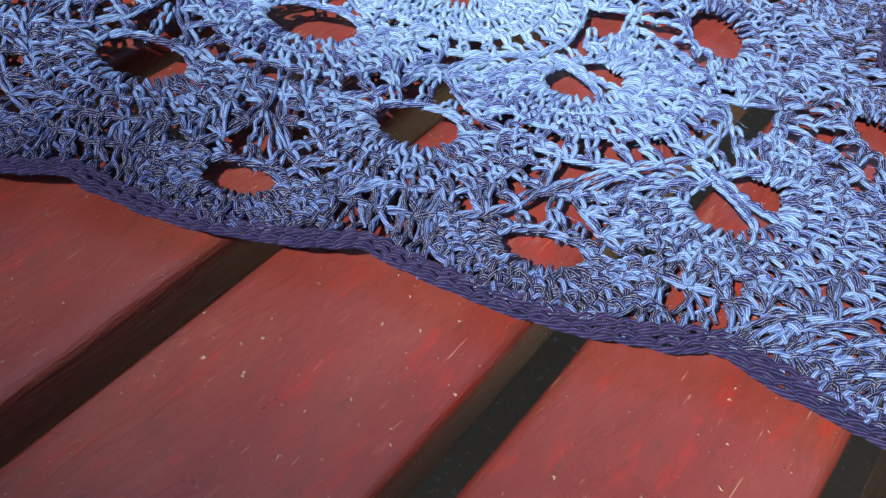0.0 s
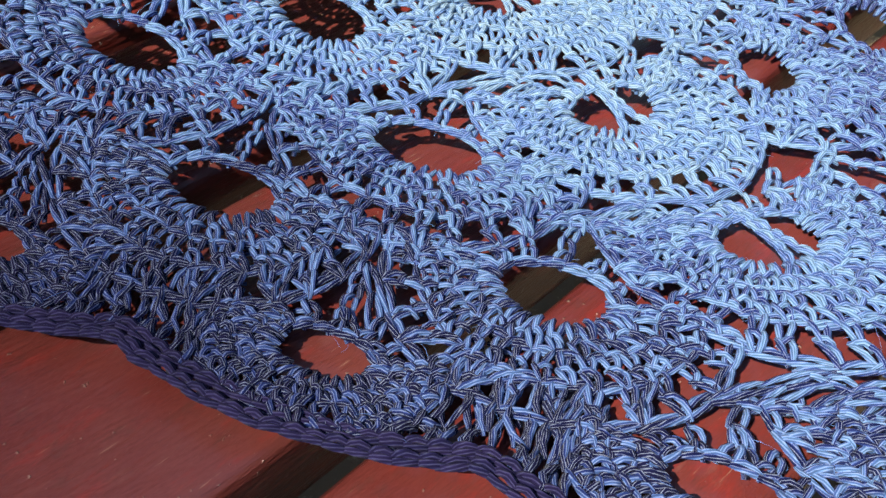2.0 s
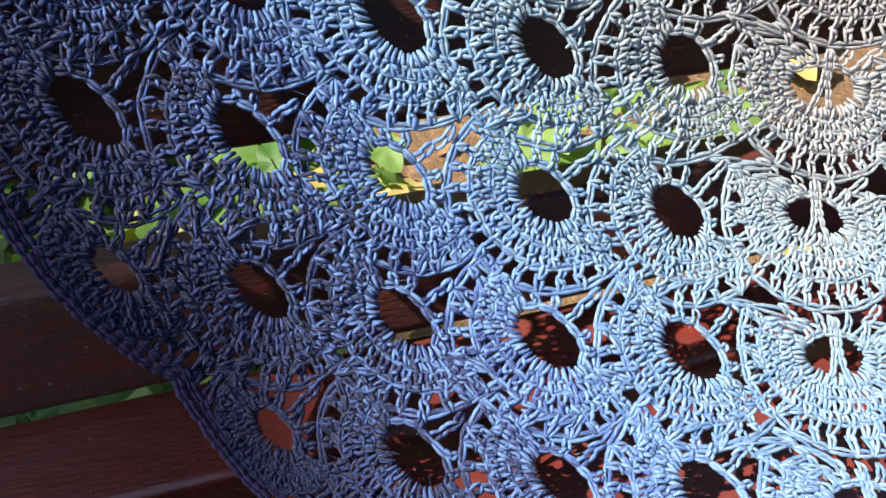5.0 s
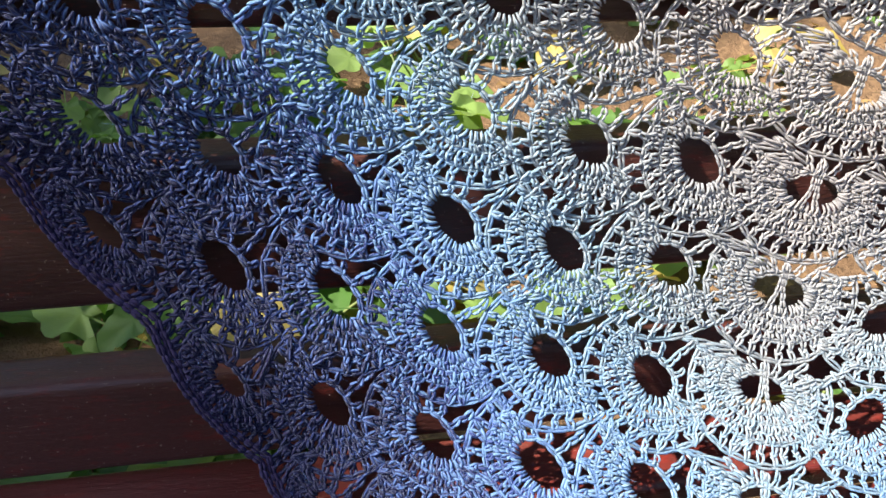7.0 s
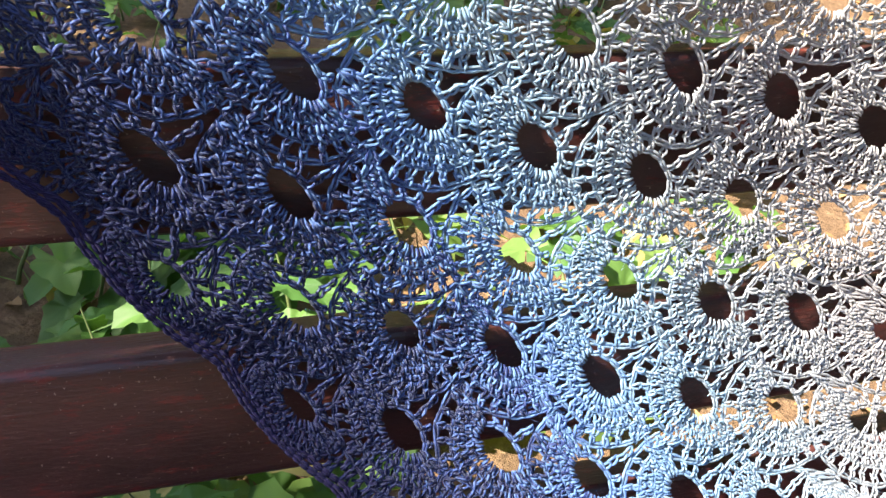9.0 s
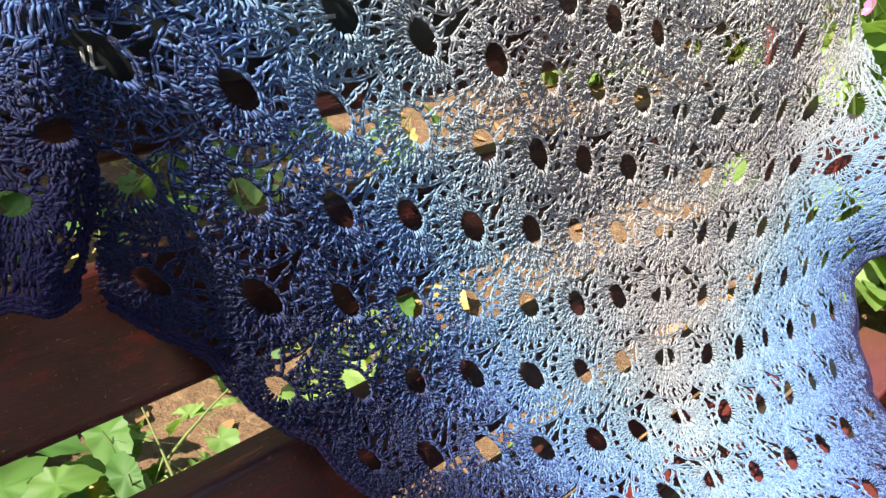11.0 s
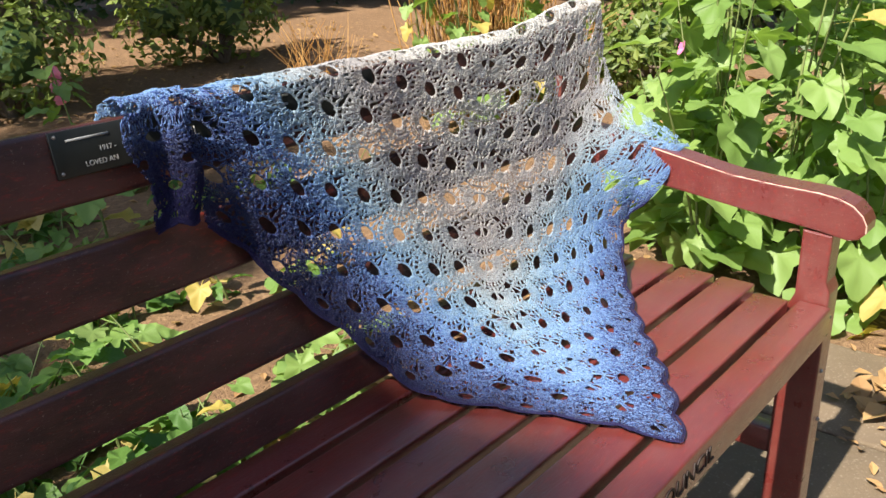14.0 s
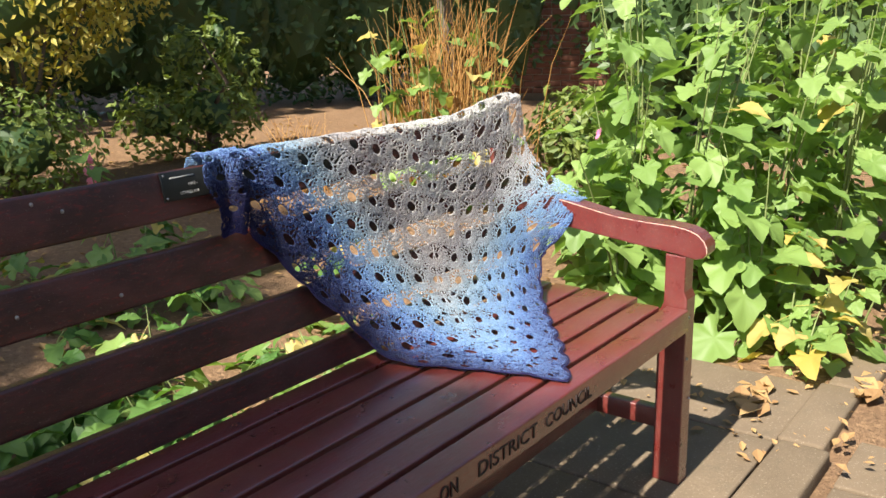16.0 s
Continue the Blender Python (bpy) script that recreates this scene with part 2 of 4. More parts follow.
m, nt, b = mat("old_brick", 0.9, 0.2)
info = nt.nodes.new("ShaderNodeObjectInfo")
geo = nt.nodes.new("ShaderNodeNewGeometry")
c = mixc(nt, geo.outputs["Random Per Island"], (0.10, 0.040, 0.025), (0.20, 0.085, 0.05))
c = mixc(nt, maths(nt, "MULTIPLY", noise_tex(nt, coords(nt), 30, 5), 0.5), c, (0.08, 0.05, 0.04))
nt.links.new(c, b.inputs["Base Color"])
bump(nt, b, noise_tex(nt, coords(nt), 70, 5), 0.5, 0.004)
BRICK = m
m, nt, b = mat("lime_mortar", 0.95, 0.2)
nt.links.new(mixc(nt, noise_tex(nt, coords(nt), 40, 4), (0.16, 0.13, 0.10), (0.28, 0.24, 0.19)), b.inputs["Base Color"])
MORTAR = m
m, nt, b = mat("bare_worn_paint", 0.7)
nt.links.new(mixc(nt, noise_tex(nt, coords(nt), 150, 4), (0.42, 0.20, 0.15), (0.62, 0.45, 0.36)), b.inputs["Base Color"])
CHIPPED = m

# ---- building helpers ----
def part(name, bm, material, parent, label=""):
    me = bpy.data.meshes.new(name)
    bm.to_mesh(me)
    bm.free()
    me.materials.append(material)
    ob = new(name, me)
    ob.parent = parent
    if label:
        ob["label"] = label
    return ob


def thing(name, label, category, group="", at=(0, 0, 0)):
    ob = new(name)
    ob.location = at
    ob.empty_display_size = 0.05
    return tagged(ob, label, category, group)


def box(x0, x1, y0, y1, z0, z1, bevel=0.003, segs=2, m=None, cuts=0, jitter=0.0):
    bm = bmesh.new()
    bmesh.ops.create_cube(bm, size=1)
    for v in bm.verts:
        v.co = Vector(((x0 + x1) / 2 + v.co.x * (x1 - x0), (y0 + y1) / 2 + v.co.y * (y1 - y0), (z0 + z1) / 2 + v.co.z * (z1 - z0)))
    if bevel:
        bmesh.ops.bevel(bm, geom=bm.edges[:], offset=bevel, segments=segs, affect="EDGES", profile=0.6)
    if cuts:
        longs = [e for e in bm.edges if abs(e.verts[0].co.x - e.verts[1].co.x) > 0.7 * (x1 - x0)]
        bmesh.ops.subdivide_edges(bm, edges=longs, cuts=cuts, use_grid_fill=False)
        for v in bm.verts:
            n = noise.noise_vector(Vector((v.co.x * 5, v.co.y * 3, v.co.z * 3)))
            v.co.y += n.y * jitter
            v.co.z += n.z * jitter
    if m is not None:
        bm.transform(m)
    for f in bm.faces:
        f.smooth = True
    return bm


def slab(profile, x0, x1, bevel=0.004):
    """An outline in y and z, sawn out of a board from x0 to x1."""
    bm = bmesh.new()
    a = [bm.verts.new((x0, y, z)) for y, z in profile]
    f = bm.faces.new(a)
    r = bmesh.ops.extrude_face_region(bm, geom=[f])
    for v in r["geom"]:
        if isinstance(v, bmesh.types.BMVert):
            v.co.x = x1
    bmesh.ops.recalc_face_normals(bm, faces=bm.faces[:])
    caps = [e for e in bm.edges if abs(e.verts[0].co.x - e.verts[1].co.x) < 1e-6]
    bmesh.ops.bevel(bm, geom=caps, offset=bevel, segments=2, affect="EDGES", profile=0.6)
    return bm


def lettering(name, text, size, depth, material, parent, m, width=None):
    cu = bpy.data.curves.new(name, "FONT")
    cu.body, cu.size, cu.extrude = text, size, depth
    ob = new(name, cu)
    dg = bpy.context.evaluated_depsgraph_get()
    me = bpy.data.meshes.new_from_object(ob.evaluated_get(dg))
    bpy.data.objects.remove(ob)
    bm = bmesh.new()
    bm.from_mesh(me)
    if width:
        xs = [v.co.x for v in bm.verts]
        k = width / (max(xs) - min(xs))
        for v in bm.verts:
            v.co.x = (v.co.x - min(xs)) * k
    bm.transform(m)
    return part(name, bm, material, parent)


def tube(bm, pts, radii, sides=6):
    prev = None
    for k, (p, r) in enumerate(zip(pts, radii)):
        p = Vector(p)
        q = Vector(pts[min(k + 1, len(pts) - 1)]) - Vector(pts[max(k - 1, 0)])
        rot = q.to_track_quat("Z", "Y").to_matrix()
        ring = [bm.verts.new(p + rot @ Vector((math.cos(2 * math.pi * a / sides) * r, math.sin(2 * math.pi * a / sides) * r, 0))) for a in range(sides)]
        if prev:
            for a in range(sides):
                f = bm.faces.new((prev[a], prev[(a + 1) % sides], ring[(a + 1) % sides], ring[a]))
                f.smooth = True
        prev = ring


GROUND = -0.03
LEFT, RIGHT = -1.25, 0.60
SEAT = 0.43


def lean_y(z):
    return 0.409 + 0.2 * (z - 0.49)


# ---- the bench ----
bench = thing("park_bench", "red-brown painted slatted wooden memorial bench with worn edges", "bench", at=(0, 0.2, GROUND))
bench_inv = Matrix.Translation((0, -0.2, -GROUND))


def bench_part(name, bm, material=RED, label="", parent=None):
    bm.transform(bench_inv)
    return part(name, bm, material, parent or bench, label)


gaps = (0.0249, 0.0989, 0.1762, 0.2576, 0.3432)
front_rail = bench_part("front_rail", box(LEFT + 0.03, 0.543, -0.038, gaps[0] - 0.0065, 0.375, SEAT + 0.001, 0.005, 3, cuts=24, jitter=0.0012),
                        label="thick front seat rail with cracked worn paint")
backs = gaps[1:] + (0.4105,)
for k, (a, c) in enumerate(zip(gaps, backs)):
    end = 0.532 if k == 0 else 0.572
    bench_part("seat_slat", box(LEFT + 0.02, end, a + 0.0065, c - 0.0065, SEAT - 0.024, SEAT, 0.0045, 3, cuts=24, jitter=0.0012))
lean = math.atan(0.2)
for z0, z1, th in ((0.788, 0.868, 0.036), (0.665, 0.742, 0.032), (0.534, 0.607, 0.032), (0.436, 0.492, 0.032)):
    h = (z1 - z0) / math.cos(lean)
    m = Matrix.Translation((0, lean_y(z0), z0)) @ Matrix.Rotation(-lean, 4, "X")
    bench_part("back_rail", box(LEFT + 0.03, 0.556, 0, th, 0, h, 0.006, 3, m, cuts=24, jitter=0.001), SHADED_RAIL)
arm_line = [(0.47, 0.682), (0.36, 0.668), (0.26, 0.651), (0.20, 0.640), (0.154, 0.633), (0.08, 0.629), (0.008, 0.627), (-0.025, 0.623), (-0.048, 0.614),
            (-0.064, 0.600), (-0.072, 0.585), (-0.072, 0.570), (-0.062, 0.558), (-0.046, 0.553), (-0.03, 0.555), (0.0, 0.560), (0.106, 0.570), (0.272, 0.589), (0.47, 0.61)]
for x0 in (0.543, LEFT):
    x1 = x0 + 0.057
    bench_part("armrest", slab(arm_line, x0, x1), label="curved red armrest with a rounded front end and a chipped edge")
    bench_part("front_leg", slab([(-0.022, 0.556), (-0.022, 0.47), (-0.030, 0.452), (-0.030, GROUND), (0.040, GROUND), (0.040, 0.41), (0.028, 0.44), (0.028, 0.559)], x0 + 0.002, x1 - 0.002))
    bench_part("back_leg", slab([(0.415, GROUND), (0.48, GROUND), (0.475, 0.44), (0.555, 0.86), (0.505, 0.868), (0.455, 0.60), (0.415, 0.44)], x0 + 0.0135, x1 + 0.0))
    bench_part("side_rail", box(x0 + 0.006, x1 - 0.006, 0.041, 0.414, 0.34, SEAT - 0.0255, 0.004))
    bench_part("stretcher", box(x0 + 0.012, x1 - 0.012, 0.041, 0.416, 0.105, 0.155, 0.004))
bench_part("long_stretcher", box(LEFT + 0.045, 0.555, 0.20, 0.235, 0.110, 0.150, 0.004))
for x0 in (0.5435, LEFT + 0.0565):
    bm = bmesh.new()
    pts = [(x0, y + 0.0004, z - 0.0016) for y, z in arm_line[1:12]]
    fine = [Vector(pts[k]).lerp(Vector(pts[k + 1]), q / 6) for k in range(len(pts) - 1) for q in range(6)]
    tube(bm, fine, [max(0.0003, 0.0011 + 0.0013 * noise.noise(Vector((p.y * 60, p.z * 40, x0 * 9)))) for p in fine], 5)
    bench_part("chipped_edge", bm, CHIPPED, "pale worn edge of the armrest")
for x, y, z in ((0.560, -0.031, 0.405), (0.560, -0.031, 0.30), (0.585, -0.031, 0.19)):
    bm = bmesh.new()
    bmesh.ops.create_uvsphere(bm, u_segments=10, v_segments=6, radius=0.004, matrix=Matrix.Translation((x, y, z)))
    bench_part("screw", bm, ZINC)
for x, z in ((-0.685, 0.835), (-0.79, 0.70), (-0.73, 0.853), (-0.62, 0.69), (-0.9, 0.84)):
    bm = bmesh.new()
    bmesh.ops.create_uvsphere(bm, u_segments=8, v_segments=6, radius=0.0035, matrix=Matrix.Translation((x, lean_y(z) + 0.0005, z)))
    bench_part("nail_head", bm, ZINC)
# carved words on the front rail
for word, x, w in (("ON", -0.432, 0.046), ("DISTRICT", -0.330, 0.182), ("COUNCIL", -0.118, 0.174)):
    m = bench_inv @ Matrix.Translation((x, -0.0385, 0.3905)) @ Matrix.Rotation(radians(90), 4, "X")
    lettering("carved_word", word, 0.037, 0.0010, CARVED, front_rail, m, w)
# engraved plate on the top rail
tilt = Matrix.Rotation(-lean, 4, "X")


def on_back(x, z, off=0.0):
    return bench_inv @ Matrix.Translation((x, lean_y(z) - off, z)) @ tilt @ Matrix.Rotation(radians(90), 4, "X")


plaque = bench_part("plaque", box(-0.505, -0.02, -0.0035, 0.0005, 0, 0.0495, 0.001, 2, Matrix.Translation((0, lean_y(0.817), 0.817)) @ tilt), PLAQUE,
                    "dark engraved metal memorial plaque")
lettering("words", "1917 -", 0.0080, 0.0003, SILVER, plaque, on_back(-0.453, 0.8385, 0.0038))
lettering("words", "LOVED AN", 0.0080, 0.0003, SILVER, plaque, on_back(-0.472, 0.8255, 0.0038))
lettering("words", "IL", 0.016, 0.0003, SILVER, plaque, on_back(-0.336, 0.832, 0.0038))
for x, z, w in ((-0.488, 0.853, 0.050), (-0.210, 0.853, 0.03), (-0.203, 0.842, 0.02), (-0.066, 0.853, 0.024)):
    bm = box(0, w, 0.001, 0.0036, -0.0003, 0.0003, 0)
    bm.transform(on_back(x, z, 0.0038))
    part("text_bar", bm, SILVER, plaque)
for x, z in ((-0.499, 0.861), (-0.499, 0.823)):
    bm = bmesh.new()
    bmesh.ops.create_uvsphere(bm, u_segments=8, v_segments=6, radius=0.0022, matrix=on_back(x, z, 0.0036))
    part("screw", bm, ZINC, plaque)

# ---- the crocheted shawl ----
# It is worked in rounds from the middle of its long edge: i counts eyelets sideways from the spine, j down along it,
# and the round (and with it the dye) is j + |i|. DRAPE_X and DRAPE_S lay that net along and down the bench.
DRAPE_X = np.array([0.1215, -0.6278, -0.1017, 0.2185, 0.1229, 0.0223, -0.14, 0.0513, 0.0896, -0.0427, -0.0125, 0.0685, -0.0905, -0.0784, -0.0125, -0.0371, -0.2135, 0.3139, -0.3393, 0.2113, -0.1281])
DRAPE_S = np.array([0.3382, -0.1562, 0.4255, 0.0345, -0.0142, 0.0281, -0.0776, 0.1123, -0.1467, 0.0097, -0.007, -0.1352, 0.0239, -0.1554, -0.0008, 0.0529, -0.0353, -0.2309, -0.2633, -0.1546, 0.0031])
HANG_MID = np.array([(0.4610, 0.8720), (0.4253, 0.6600), (0.4030, 0.5950), (0.3693, 0.5250), (0.3262, 0.4820), (0.2795, 0.4520), (0.2000, 0.4360), (0.1000, 0.4340), (-0.0600, 0.4340)])
HANG_LEFT = np.array([(0.4672, 0.8720), (0.4293, 0.6600), (0.4137, 0.5950), (0.3746, 0.5250), (0.3446, 0.4700), (0.2968, 0.4370), (0.2000, 0.4340), (0.1000, 0.4340), (-0.0600, 0.4340)])


def smooth01(t):
    t = np.clip(t, 0, 1)
    return t * t * (3 - 2 * t)


def spline(pts, u):
    k = np.clip(np.floor(u).astype(int), 0, len(pts) - 2)
    t = (u - k)[..., None]
    m = np.empty_like(pts)
    m[1:-1] = (pts[2:] - pts[:-2]) / 2
    m[-1] = pts[-1] - pts[-2]
    m[1] = (pts[2] - pts[1]) * 1.2
    m[0] = (pts[1] - pts[0]) * 1.3
    return (2 * t**3 - 3 * t**2 + 1) * pts[k] + (t**3 - 2 * t**2 + t) * m[k] + (-2 * t**3 + 3 * t**2) * pts[k + 1] + (t**3 - t**2) * m[k + 1]


U_TABLE = np.linspace(0, 8, 1601)
S_TABLE = np.concatenate([[0], np.cumsum(np.hypot(*np.diff(spline(HANG_MID, U_TABLE), axis=0).T))])


def hang(x, s, out):
    """The place of the cloth at x along the bench and s down from the top rail's edge, out metres proud of it."""
    u = np.interp(s, S_TABLE, U_TABLE)
    w = smooth01((x + .14) / .15)[..., None]
    yz = spline(HANG_MID, u) * w + spline(HANG_LEFT, u) * (1 - w)
    y, z = yz[..., 0], yz[..., 1]
    over = np.maximum(-s, 0)
    top = np.minimum(over, 0.042)
    y = y + top
    z = z + 0.009 * np.sin(np.pi * top / 0.042) - np.maximum(over - 0.042, 0)
    a = np.clip((x - np.maximum(x - .575, 0) * (1 - smooth01((z - .62) / .04)) - .40) / .19, 0, 1.15) ** 2
    g = smooth01(np.where(z > .655, (np.maximum(.85 - z, 0) / .195) ** 2.4, (z - .47) / .17))
    y = y - .165 * a * g
    z = z + 0.034 * smooth01((x - .30) / .27) * smooth01((z - .70) / .15)
    y = y + 0.0025 * np.sin(x * 31 + z * 9) * smooth01((z - .46) / .05) * smooth01((.86 - z) / .05)
    z = z + 0.0012 * np.sin(x * 70 + y * 40)
    rest = np.interp(y, (.15, .20, .26, .36, .47), (.633, .640, .651, .668, .682)) + .006
    k = smooth01((z - rest + .05) / .03)
    z = z + np.maximum(rest - z, 0) * smooth01((x - .525) / .018) * k
    x = x - np.maximum(x - .536, 0) * (1 - k) * .98
    back = np.maximum(x - .592, 0)
    x = x - back * smooth01(back / .02) * .93
    y = y + back * smooth01(back / .03) * .9
    return np.stack([x, y, z], -1)


def net_basis(i, j):
    a, b = i / 10., (j - 6) / 8.
    m = np.maximum(-a, 0)
    return np.stack([np.ones_like(a), a, b, a * a, a * b, b * b, a**3, a * a * b, a * b * b, b**3, a**4, a**3 * b, a * a * b * b, a * b**3, b**4, m, m * b, m * b * b, m * m, m * m * b, m**3], -1)


def lay_main(i, j):
    B = net_basis(i, j)
    return hang(B @ DRAPE_X, B @ DRAPE_S, 0)


def lay_corner(i, j):
    """The corner that is folded back over the top rail and hangs down in front of it."""
    r, q = i + j, j - i
    x = -.392 + .030 * q * (1 - .07 * np.maximum(r - 10, 0)) + .006 * np.sin(r * 1.7)
    p = hang(x, (r - 9.1) * .0280, 0)
    p[..., 1] -= .007 + .006 * np.sin(q * 2.6 + r * .5) + .002 * np.maximum(r - 9, 0)
    p[..., 2] += np.where(r < 9.6, .006, .0)
    return p


UNIT = 0.062
STEPS = np.linspace(0, 1, 5)
HEAD = smooth01((STEPS - .62) / .38)
rng = np.random.default_rng(7)


class Skein:
    """Collects strands of yarn as centre lines in the net: i, j and height."""

    def __init__(self):
        self.lines, self.thick = [], []

    def add(self, pts, thick=1.0):
        self.lines.append(pts)
        self.thick.append(thick)

    def post(self, a, c, amp=.0005, turns=.75, thick=1.0, lift=.0, hook=.0):
        """A stitch's post: two strands wound round each other, their heads hooked to the stitches on either side."""
        a, c = np.asarray(a, float), np.asarray(c, float)
        a = a + rng.normal(0, .006, 2)
        c = c + rng.normal(0, .006, 2)
        d = c - a
        n = np.array([-d[1], d[0]]) / (np.hypot(*d) + 1e-9)
        ph = rng.uniform(0, 2 * np.pi)
        tw = turns * rng.uniform(.7, 1.3) * 2 * np.pi
        body = .0022 * np.sin(np.pi * STEPS) - .0015 + lift + rng.normal(0, .00025)
        bow = rng.normal(0, .0009) * np.sin(np.pi * STEPS)
        a, d = a - d * .09, d * 1.16
        for k, side in ((0, 1), (np.pi, -1)):
            off = amp * np.cos(ph + k + tw * STEPS) + bow + side * hook * HEAD * rng.uniform(.8, 1.2)
            xy = a + d * (STEPS - .06 * HEAD * (hook > 0))[:, None] + n * (off / UNIT)[:, None]
            self.add(np.column_stack([xy, body + amp * np.sin(ph + k + tw * STEPS) + side * .0004 * HEAD]), thick)

    def chain(self, pts, wide=.0010, thick=1.0, lift=.0008):
        """A chain of loops along the points."""
        pts = np.asarray(pts, float)
        for a, c in zip(pts[:-1], pts[1:]):
            d = c - a
            n = np.array([-d[1], d[0]]) / (np.hypot(*d) + 1e-9)
            a2, c2 = a - d * .22 + rng.normal(0, .006, 2), c + d * .18
            w = wide * rng.uniform(.8, 1.25)
            for k in (-1, 1):
                off = k * w * np.sin(np.pi * (STEPS * .86 + .10))
                xy = a2 + (c2 - a2) * STEPS[:, None] + n * (off / UNIT)[:, None]
                h = lift + .0005 * (.5 - STEPS) + .0011 * np.sin(np.pi * STEPS) - .0007
                self.add(np.column_stack([xy, h]), thick)


def polar(c, n, ang, rad, sx=1.0):
    """Points round c: ang 0 looks along n."""
    n = np.asarray(n)
    t = np.array([-n[1], n[0]])
    return np.asarray(c) + np.multiply.outer(np.cos(ang) * rad, n) + np.multiply.outer(np.sin(ang) * rad * sx, t)


def braid(sk, a, c, links=2, wide=.00095, thick=1.0, lift=.0, loose=.010, wrap=True, zig=.0006):
    """A stitch seen from the front: loops drawn one through another, with the yarn wound once round them."""
    a = np.asarray(a, float) + rng.normal(0, loose, 2)
    c = np.asarray(c, float) + rng.normal(0, loose, 2)
    d = c - a
    n = np.array([-d[1], d[0]]) / (np.hypot(*d) + 1e-9)
    bow = rng.normal(0, .0003) / UNIT
    sway = zig / UNIT
    knees = [a + d * u + n * (bow * math.sin(math.pi * u) + sway * math.sin(2 * math.pi * u + .8)) for u in np.linspace(0, 1, links + 1)]
    lift = lift + rng.normal(0, .0003)
    for p, q in zip(knees[:-1], knees[1:]):
        e = q - p
        p, e = p - e * .16, e * 1.30
        w = wide * rng.uniform(.85, 1.25)
        lean = rng.normal(0, .0003)
        first = rng.choice((-1, 1))
        for k in (-1, 1):
            off = k * (w * np.sin(np.pi * (.30 + .66 * STEPS)) + .00015) + lean * (STEPS - .5)
            h = lift - .0012 + .0025 * np.sin(np.pi * (.10 + .80 * STEPS)) + k * first * .0003
            sk.add(np.column_stack([p + e * STEPS[:, None] + n * (off / UNIT)[:, None], h]), thick * rng.uniform(.92, 1.08))
    if wrap:
        side = rng.choice((-1, 1))
        m = a + d * rng.uniform(.46, .62)
        off = side * wide * 1.5 * (2 * STEPS - 1)
        xy = m + n * (off / UNIT)[:, None] + d * (.20 * (STEPS - .5))[:, None]
        sk.add(np.column_stack([xy, lift + .0022 * np.sin(np.pi * STEPS) - .0006]), thick)


def row_of(sk, c, n, span, m, r_in, r_out, sx_in, sx_out, links=2, wide=.00095, thick=1.0, lift=.0, turn=.0, wrap=True):
    """One row of a fan: stitches side by side, and the plait of their heads."""
    th = np.linspace(-span, span, m)
    gap = th[1] - th[0]
    a = polar(c, n, th + rng.normal(0, gap * .06, m), r_in + rng.normal(0, .004, m), sx_in)
    e = polar(c, n, th + turn * gap + rng.normal(0, gap * .08, m), r_out + rng.normal(0, .007, m), sx_out)
    for p, q in zip(a, e):
        braid(sk, p, q, links, wide, thick, lift, .004, wrap)
    return e


